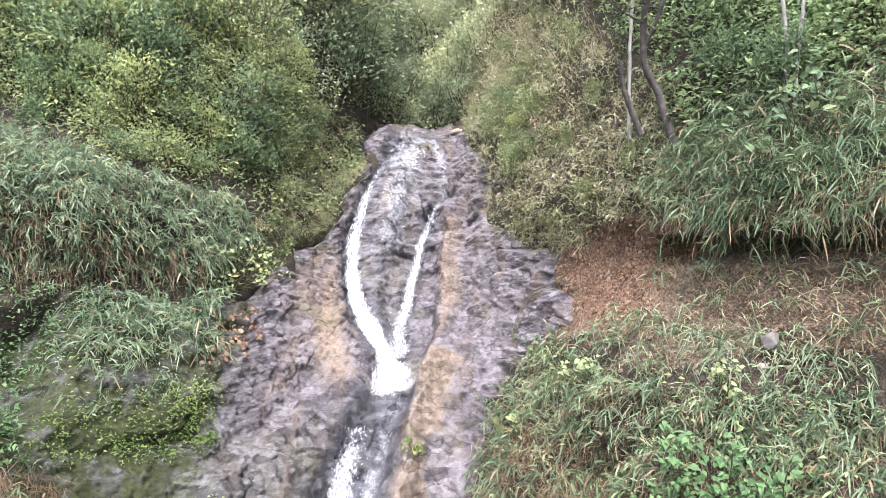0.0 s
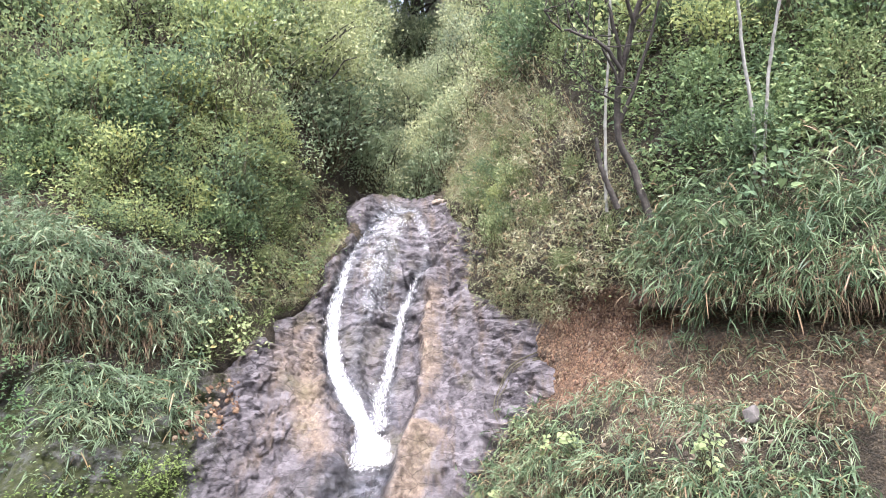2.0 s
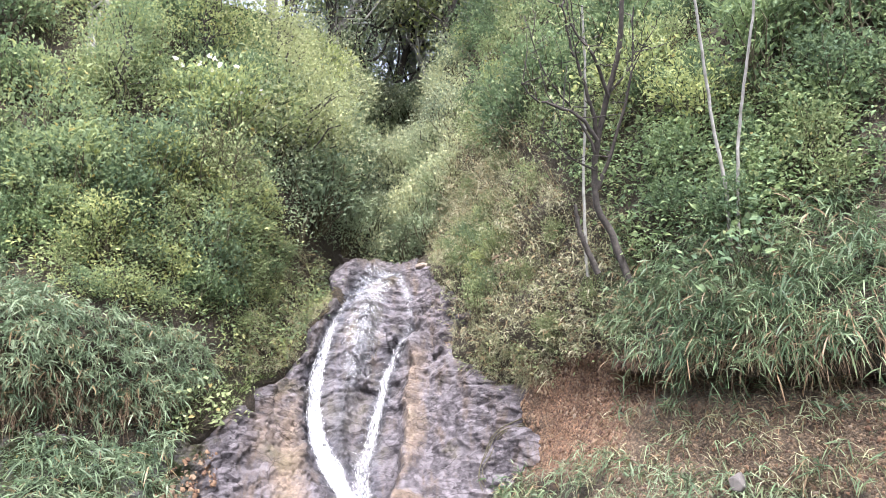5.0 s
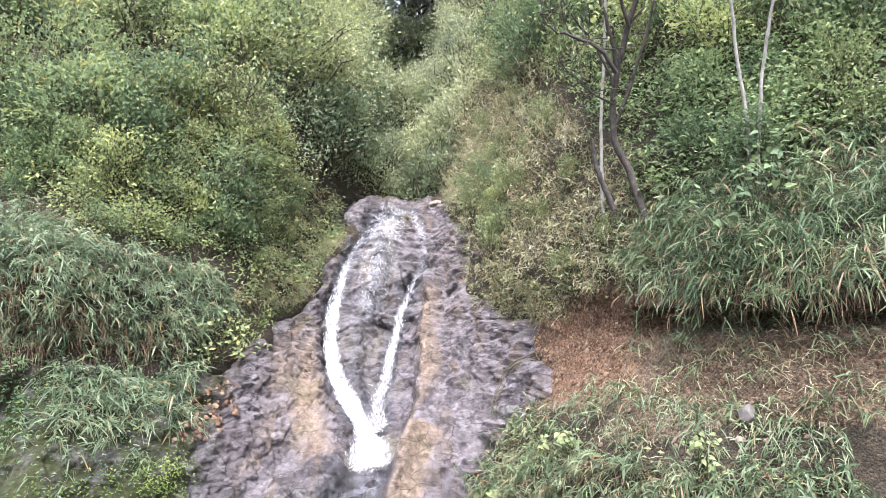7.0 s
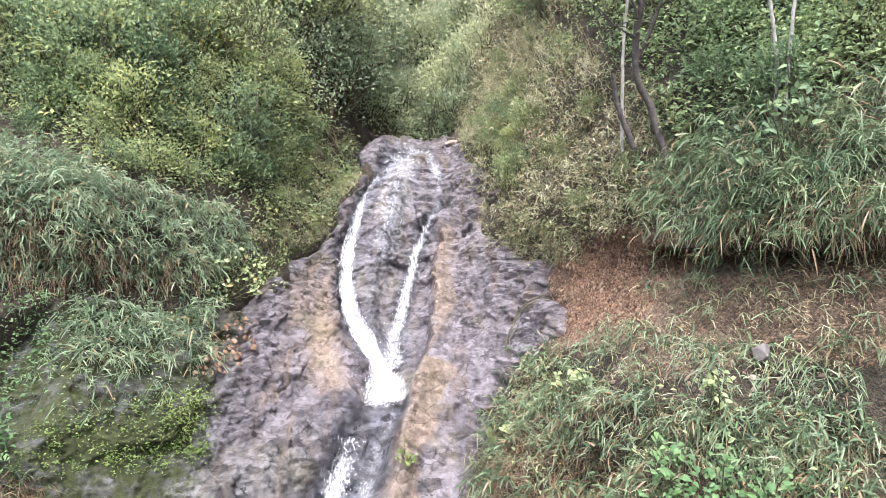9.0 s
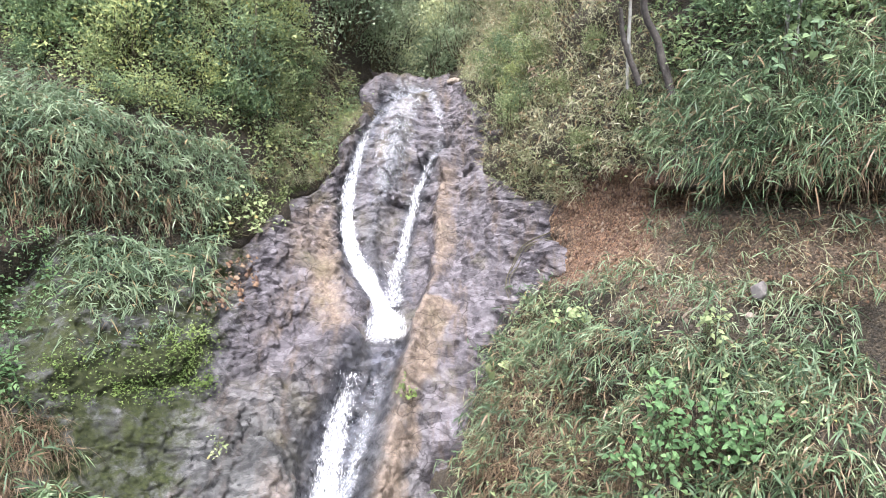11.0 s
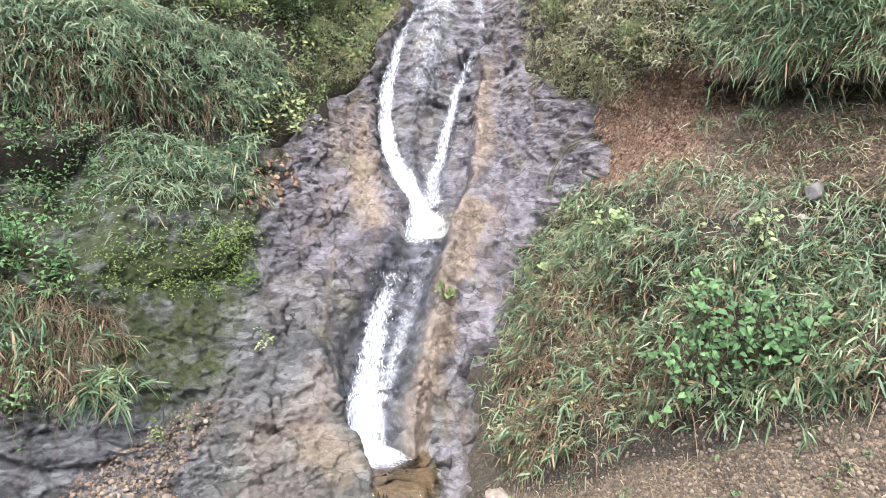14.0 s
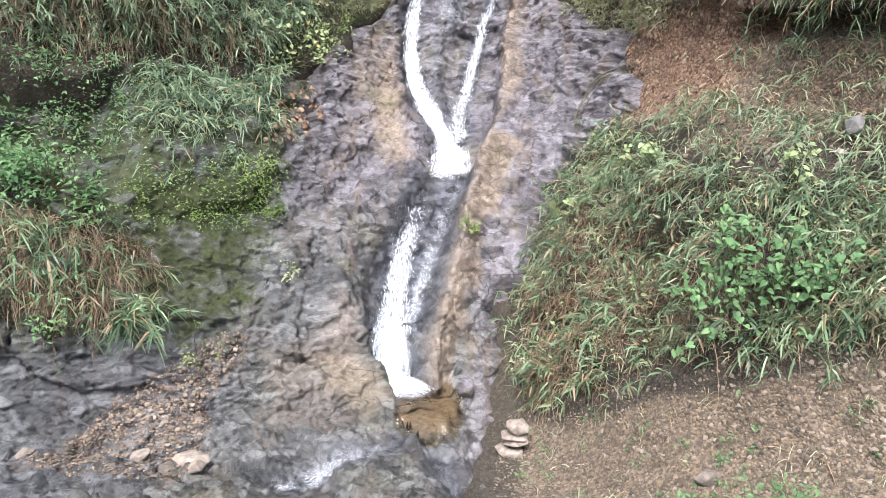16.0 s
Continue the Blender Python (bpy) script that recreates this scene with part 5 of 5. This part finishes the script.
cane_grass("tangle_green_grass", [(0.4, 3.4), (0.71, 3.8), (1.46, 4.19), (1.92, 3.89), (3.3, 3.66), (3.2, 3.3), (1.7, 3.4), (1.0, 3.2)], 1000, (0.2, 0.42), (0.07, 0.14), GRASS_GREEN, "pale green cane grass on top of the tangle", (0.1, 0.7), 0.7, wide=0.09)
undergrowth("tangle_leaves", BUSH_RIGHT, 160, 10, 0.06, LEAF_LIGHT, "broad leaves scattered in the tangle", 0.16)
cane_grass("mid_bank_grass", MID_BANK, 380, (0.15, 0.3), (0.06, 0.14), GRASS_GREEN, "thin grass on the soil bank", (0.3, 0.9), 0.6)

grass("tangle_red_stems", TANGLE_DEAD, 480, 13, (0.2, 0.5), (0.004, 0.009), GRASS_DEAD, "reddish withered stems in the heart of the tangle", (0.2, 1.2), 0.7, place=top_at)
undergrowth("gravel_seedlings", GRAVEL_RIGHT, 60, 8, 0.04, LEAF_VINE, "small seedlings in loose gravel", 0.06)
grass("gravel_grass", GRAVEL_RIGHT, 60, 8, (0.1, 0.22), (0.004, 0.009), GRASS_DRY, "thin grass in loose gravel")

# gravel
stones("scar_gravel", SCAR, 4500, (0.007, 0.03), RED_PEBBLE, "loose reddish gravel on an eroded scar", reach=0.12)
stones("bank_gravel", GRAVEL_RIGHT, 11000, (0.004, 0.022), PEBBLE, "loose tan gravel at the foot of the bank", reach=0.2)
stones("bare_gravel", BARE, 2600, (0.004, 0.018), RED_PEBBLE, "small stones in bare soil")
stones("ledge_rubble", SOIL_LEDGE, 420, (0.008, 0.04), RED_PEBBLE, "brown rubble on a rock ledge", rock_at, 0.1)
stones("mid_gravel", MID_BANK, 700, (0.006, 0.03), PEBBLE, "small stones on the soil bank")
stones("stream_grit", GRAVEL_LEFT, 5000, (0.004, 0.014), RED_PEBBLE, "fine brown grit washed onto the rock", rock_at, 0.16)
stones("stream_gravel", GRAVEL_LEFT, 3600, (0.005, 0.026), PEBBLE, "loose gravel washed onto the rock", rock_at, 0.1)

# ---- single trees and stems on the right bank ----
tree("dark_tree", "slender dark-barked crooked tree with sparse leaves", [(2.39, 6.69, 3.26), (2.22, 6.64, 3.81), (2.08, 6.58, 4.12), (2.04, 6.41, 4.57), (2.07, 6.27, 4.84), (2.15, 6.03, 5.24), (2.21, 5.81, 5.56), (2.20, 5.56, 6.02)], (0.042, 0.024),
     [([(2.01, 6.21, 4.69), (1.87, 6.10, 4.88), (1.61, 6.09, 5.04), (1.35, 6.10, 5.13), (1.23, 6.05, 5.27)], 0.024),
      ([(2.06, 6.30, 4.78), (1.91, 6.04, 5.18), (1.70, 5.82, 5.63), (1.58, 5.63, 6.02)], 0.026),
      ([(2.13, 6.07, 5.15), (1.96, 5.85, 5.45), (1.71, 5.73, 5.76), (1.64, 5.61, 6.02)], 0.022),
      ([(2.03, 6.34, 4.64), (1.80, 6.21, 5.06), (1.47, 6.07, 5.42), (1.29, 5.88, 5.84)], 0.016),
      ([(2.04, 6.44, 4.46), (1.75, 6.44, 4.64), (1.47, 6.39, 4.92)], 0.013),
      ([(2.15, 6.07, 5.19), (2.39, 5.98, 5.47), (2.62, 5.79, 5.84)], 0.014),
      ([(2.07, 6.53, 4.27), (2.23, 6.28, 4.72), (2.34, 5.92, 5.31), (2.33, 5.63, 5.93)], 0.024)], BARK_DARK, leaf=LEAF_LIGHT, leaves=900, leaf_size=0.06)
tree("broken_sapling", "dark broken sapling trunk among dry weeds", [(2.10, 6.80, 3.40), (1.95, 6.75, 3.72), (1.89, 6.71, 3.91), (1.85, 6.66, 4.14)], (0.035, 0.02), [], BARK_DARK, "sapling")
tree("pale_sapling", "bare pale straight sapling stem in cane grass", [(3.06, 5.75, 3.2), (3.01, 5.57, 3.93), (2.91, 5.45, 4.33), (2.8, 5.25, 4.81), (2.66, 4.99, 5.33), (2.52, 4.7, 5.9)], (0.019, 0.011), [], BARK_PALE, "sapling", "pale sapling stems")
tree("pale_sapling", "bare pale straight sapling stem in cane grass", [(3.11, 5.72, 3.2), (3.09, 5.44, 4.16), (3.08, 5.16, 4.7), (3.07, 4.83, 5.23), (3.04, 4.5, 5.8)], (0.017, 0.01), [], BARK_PALE, "sapling", "pale sapling stems")
tree("pale_tree", "thin mottled white tree trunk behind the dark tree", [(2.13, 7.38, 3.50), (2.10, 7.14, 4.53), (2.09, 6.87, 5.14), (2.06, 6.57, 5.69), (1.98, 6.21, 6.38)], (0.02, 0.012), [], BARK_PALE, "tree")

# a feathery sapling on the left slope
foot = on_land(-3.23, 7.43)
for dx, tall in ((0.0, 1.5), (0.5, 1.3)):
    top = foot + (dx + 0.05, -0.1, tall)
    limbs = []
    for k in range(7):
        a = foot + (dx, 0, tall * (0.5 + 0.07 * k))
        turn = 1.3 * k
        limbs.append(([a, a + (0.2 * math.cos(turn), 0.2 * math.sin(turn), 0.12), a + (0.42 * math.cos(turn), 0.42 * math.sin(turn), 0.1)], 0.008))
    tree("sapling", "slim sapling with light green feathery leaves", [foot + (dx, 0, -0.15), foot + (dx + 0.02, 0, tall * 0.5), top], (0.018, 0.008), limbs, STEM, "sapling", "feathery saplings", LEAF_LIGHT, 0.09, 420)

# ---- loose stones ----
STACK_STONE = plain("pale_stack_stone", [(0.32, (0.07, 0.055, 0.043)), (0.5, (0.14, 0.115, 0.093)), (0.68, (0.22, 0.19, 0.16))], 14.0, 0.8)
boulder("boulder", on_land(0.3, 6.14, rock_at) + (0, -0.05, 0.05), (0.42, 0.3, 0.18), STACK_STONE, "flat tan stone lying on the lip of the falls", 0.2, 3)
boulder("boulder", on_land(2.82, 4.06, ground_at) + (0, -0.05, 0.03), (0.22, 0.18, 0.2), plain("grey_stone", [(0.3, (0.05, 0.047, 0.045)), (0.7, (0.12, 0.112, 0.105))], 9.0, 0.85), "round grey stone stuck in bare soil", 0.4, 5)
boulder("boulder", on_land(2.74, 3.9, ground_at), (0.12, 0.1, 0.08), BOULDER, "small pale stone in bare soil", 0.4, 6)
boulder("boulder", on_land(1.73, 2.03, ground_at) + (0, 0, 0.02), (0.3, 0.2, 0.16), BOULDER, "pale stone at the foot of the bank", 0.1, 9)
boulder("boulder", on_land(-0.33, 2.9, rock_at) + (0.02, 0, 0.0), (0.26, 0.25, 0.36), ROCK, "rounded wet stone at the pool's edge", 0.1, 11)
base = on_land(0.23, 2.3, top_at)
for dx, z, w, h, tilt in ((-0.04, 0.06, 0.36, 0.14, 0.25), (0.04, 0.17, 0.32, 0.08, -0.2), (0.0, 0.235, 0.36, 0.07, 0.15), (0.03, 0.34, 0.28, 0.17, 0.3)):
    boulder("stacked_stone", base + (dx, 0, z), (w, 0.26, h), STACK_STONE, "flat pale stone in a small leaning stack", 0.3 * dx * 30, int(w * 1000 + h * 100), tilt * 0.6, "stone", "stack of stones")
for k, (x, v, w, h) in enumerate(((-2.56, 1.72, 0.36, 0.16), (-2.75, 1.7, 0.2, 0.12), (-3.03, 1.77, 0.22, 0.12), (-2.45, 1.66, 0.22, 0.1), (-3.98, 1.87, 0.3, 0.14), (-2.9, 2.2, 0.16, 0.09), (-2.65, 1.8, 0.24, 0.1), (-3.2, 1.95, 0.14, 0.08))):
    boulder("boulder", on_land(x, v, rock_at) + (0, 0, h * 0.2), (w, w * 0.7, h), BOULDER, "flat brown stone on gravel beside the stream", 0.5 * k, 20 + k, 0.1, "stone", "stones beside the stream")

# ---- plants that stand out ----
def leafy(name, x, v, clumps, size, mat, label, spread, category="plant", round_leaf=0.8, lift=0.12, leaves=5):
    """A single plant of broad leaves on short stalks."""
    q, n = top_at(np.array([x]), np.array([v]))
    thing = tagged(new(name), label, category)
    thing.location = q[0]
    heads = rng.normal(size=(clumps, 3)) * spread + n[0] * lift + (0, 0, lift)
    for h in heads:
        mesh_object("stalk", *tube(wavy((0, 0, -0.05), h, 5, 0.2), np.linspace(0.006, 0.003, 5), 5), STEM, thing)
    c = np.repeat(heads, leaves, 0) + rng.normal(size=(clumps * leaves, 3)) * size * 0.7
    m = len(c)
    L = size * rng.uniform(0.6, 1.25, m)
    mesh_object("foliage", *(heart_mesh if round_leaf > 0.6 else leaf_mesh)(c, unit(rng.normal(size=(m, 3)) * (1, 0.6, 0.5) + (0, -0.5, -0.35)), unit((0, -0.7, 1) + rng.normal(size=(m, 3)) * 0.25), L, L * round_leaf * rng.uniform(0.8, 1.1, m), 0.12), mat, thing, False)
    return thing


for x, v, clumps, spread in ((1.94, 2.9, 20, 0.16), (2.31, 3.04, 24, 0.17), (2.12, 2.95, 14, 0.14), (2.08, 3.27, 9, 0.1), (2.5, 3.1, 12, 0.12)):
    leafy("vine", x, v, clumps + 6, 0.064, LEAF_VINE, "broad heart-shaped green vine leaves over cane grass", spread, "vine", lift=0.2, leaves=4)
leafy("weed", 1.65, 3.8, 10, 0.07, LEAF_LIGHT, "pale green leafy weed on top of the tangle", 0.12, lift=0.25)
leafy("weed", 2.4, 3.72, 8, 0.06, LEAF_LIGHT, "pale green leafy weed on the bank", 0.1, lift=0.2)
leafy("broadleaf_plant", 0.87, 3.66, 2, 0.17, LEAF_LIGHT, "single large yellow-green leaf beside the rock", 0.04, lift=0.15, leaves=2)
leafy("weed", -2.84, 4.99, 26, 0.065, LEAF_LIGHT, "light green leafy weed at the edge of the rock", 0.2, lift=0.15)
leafy("weed", -2.6, 5.1, 16, 0.05, LEAF_LIGHT, "light green leafy weed at the edge of the rock", 0.16, lift=0.1)
leafy("small_shrub", -4.17, 2.72, 30, 0.055, LEAF_VINE, "small leafy green shrub on wet dark rock", 0.15, lift=0.15, round_leaf=0.5)
leafy("small_shrub", -4.44, 3.54, 34, 0.06, LEAF_VINE, "small leafy green shrub on the mossy bank", 0.2, lift=0.15, round_leaf=0.5)
leafy("broadleaf_plant", 3.2, 6.65, 8, 0.085, LEAF_DEEP, "large-leaved green plant in cane grass", 0.16, lift=0.3)
leafy("broadleaf_plant", 3.05, 6.3, 6, 0.08, LEAF_DEEP, "large-leaved green plant in cane grass", 0.12, lift=0.3)
leafy("dead_leaves", 1.56, 6.3, 10, 0.14, GRASS_DEAD, "hanging clump of dead brown leaves in weeds", 0.1, lift=0.15, round_leaf=0.3)
leafy("rib_plant", -0.36, 3.62, 14, 0.035, MOSS_LEAF, "small yellow-green plant on a rock rib", 0.07, lift=0.03)
for x, v in ((1.5, 1.78), (1.85, 1.74), (2.15, 1.8)):
    leafy("weed", x, v, 26, 0.06, LEAF_VINE, "bright green leafy weed at the foot of the bank", 0.09, lift=0.05, round_leaf=0.4)
leafy("weed", -3.05, 2.62, 16, 0.035, MOSS_LEAF, "yellow-green weed among gravel on wet rock", 0.12, lift=0.03, round_leaf=0.5)
leafy("weed", -2.45, 3.2, 8, 0.05, LEAF_LIGHT, "small leafy seedling in a rock crack", 0.05, lift=0.03, round_leaf=0.5)
tuft_spot = [(-3.75, 2.72), (-3.4, 2.72), (-3.4, 2.86), (-3.75, 2.86)]
cane_grass("grass_tuft", tuft_spot, 60, (0.2, 0.42), (0.14, 0.26), GRASS_LUSH, "single tuft of drooping grass on wet rock", (0.4, 0.9))

def flowering_shrub(x, v, heads, size):
    """A leafy shrub with single white trumpet flowers at its twig ends."""
    thing = shrub("light green shrub with scattered white flowers", LEAF_SHRUB, (1.3, 1.2), 20, 44, 0.1, name="flowering_shrub")
    tips = rng.normal(size=(heads, 3)) * (0.34, 0.2, 0.2) + (0, -0.42, 0.95)
    for tip in tips:
        way = unit(rng.normal(size=3) * 0.5 + (0, -1, 0.2))
        a = unit(np.cross(way, (0.1, 0.2, 1.0)))
        b = np.cross(way, a)
        turn = np.linspace(0, 2 * np.pi, 10, endpoint=False)
        rim = np.array([1.0, 0.72] * 5)
        rings = [tip + way * along + (a[None] * np.cos(turn)[:, None] + b[None] * np.sin(turn)[:, None]) * radius * (rim[:, None] if k == 2 else 1)
                 for k, (along, radius) in enumerate(((-0.05, 0.006), (0.01, 0.018), (0.03, size)))]
        i = np.arange(20)
        j = i // 10 * 10 + (i + 1) % 10
        mesh_object("flower", np.concatenate(rings), np.column_stack([i, j, j + 10, i + 10]), PETAL, thing)
    thing.location = Vector(on_land(x, v))
    return thing


flowering_shrub(-3.3, 8.15, 9, 0.055)
flowering_shrub(-3.0, 8.0, 6, 0.05)

# roots that trail over the right slab
for k in range(3):
    way = np.array([on_land(x, v, rock_at) + (0, -0.05, 0.02) for x, v in ((1.42 + 0.05 * k, 4.78), (1.24 + 0.03 * k, 4.6), (1.08 + 0.03 * k, 4.4), (0.98 + 0.04 * k, 4.2), (1.0 + 0.05 * k, 4.02))])
    tagged(mesh_object("trailing_root", *tube(catmull(way, np.arange(5.0), np.linspace(0, 4, 20)), np.linspace(0.008, 0.004, 20), 6), STEM), "thin brown root trailing over bare rock", "root", "trailing roots")

# foam and spray at the foot of each fall
def foam_patch(name, centre, size, level, label, lumps=0.035, seed=3):
    """A raft of foam on a pool, heaped where the fall strikes it and torn at its rim."""
    rings, count = 26, 72
    r, turn = np.meshgrid(np.linspace(0.0, 1, rings), np.linspace(0, 2 * np.pi, count, endpoint=False), indexing="ij")
    x, y = r * np.cos(turn) * size[0], r * np.sin(turn) * size[1]
    flat = np.column_stack([x.ravel(), y.ravel(), np.zeros(x.size)])
    heap = lumps * (1.5 * np.exp(-(r.ravel() / 0.45) ** 2) + 0.7 * (1 - r.ravel()) * fractal(flat, 0.06, 3, seed))
    verts = flat + np.array([centre[0], centre[1], level])
    verts[:, 2] += np.maximum(heap, 0.001)
    thick = 0.75 - 0.62 * r.ravel() ** 1.5
    i = np.arange((rings - 1) * count)
    j = i // count * count + (i + 1) % count
    ob = mesh_object(name, verts, np.column_stack([i, j, j + count, i + count]), FOAM, attributes={"flow": flat * (0.5, 5, 1), "thick": thick})
    return tagged(ob, label, "foam")


foam_patch("foam", (-1.1, 7.12), (0.52, 0.42), -1.84, "white foam where the lower fall meets its pool", 0.06)


def droplets(fall, line, spread, count, label):
    """Drops thrown off a fall, along its line."""
    bm = bmesh.new()
    bmesh.ops.create_icosphere(bm, subdivisions=1, radius=1)
    ball = np.array([v.co for v in bm.verts])
    tri = np.array([[v.index for v in f.verts] for f in bm.faces])
    bm.free()
    knots = np.array(line, float)
    at = catmull(knots, np.arange(float(len(knots))), rng.uniform(0.8, len(knots) - 1, count))
    q, n = rock_at(at[:, 0] + rng.normal(size=count) * spread, at[:, 1])
    q = q + n * rng.uniform(0.02, 0.07, (count, 1))
    r = rng.uniform(0.002, 0.005, count)
    verts = q[:, None] + ball[None] * r[:, None, None] * np.array([0.8, 0.8, 2.2])
    ob = mesh_object("spray", verts.reshape(-1, 3), (np.arange(count)[:, None, None] * len(ball) + tri).reshape(-1, 3), SPRAY, fall)
    return tagged(ob, label, kind="stuff")


droplets(chute_strand, CHUTE, 0.08, 700, "white drops flying off the lower fall")
droplets(left_strand, LEFT_RUN[3:], 0.06, 350, "white drops flying off the left strand")
droplets(right_strand, RIGHT_RUN, 0.06, 350, "white drops flying off the right strand")

# the pattern plants, from which the others are copied, are taken away again
for model in BUSHES + DEEP_BUSHES + GULLY_BUSHES + PALE_BUSHES + FAR_BUSHES + FAR_TREES + [OLIVE_TREE, GREEN_TREE]:
    for ob in (*model.children_recursive, model):
        bpy.data.objects.remove(ob)
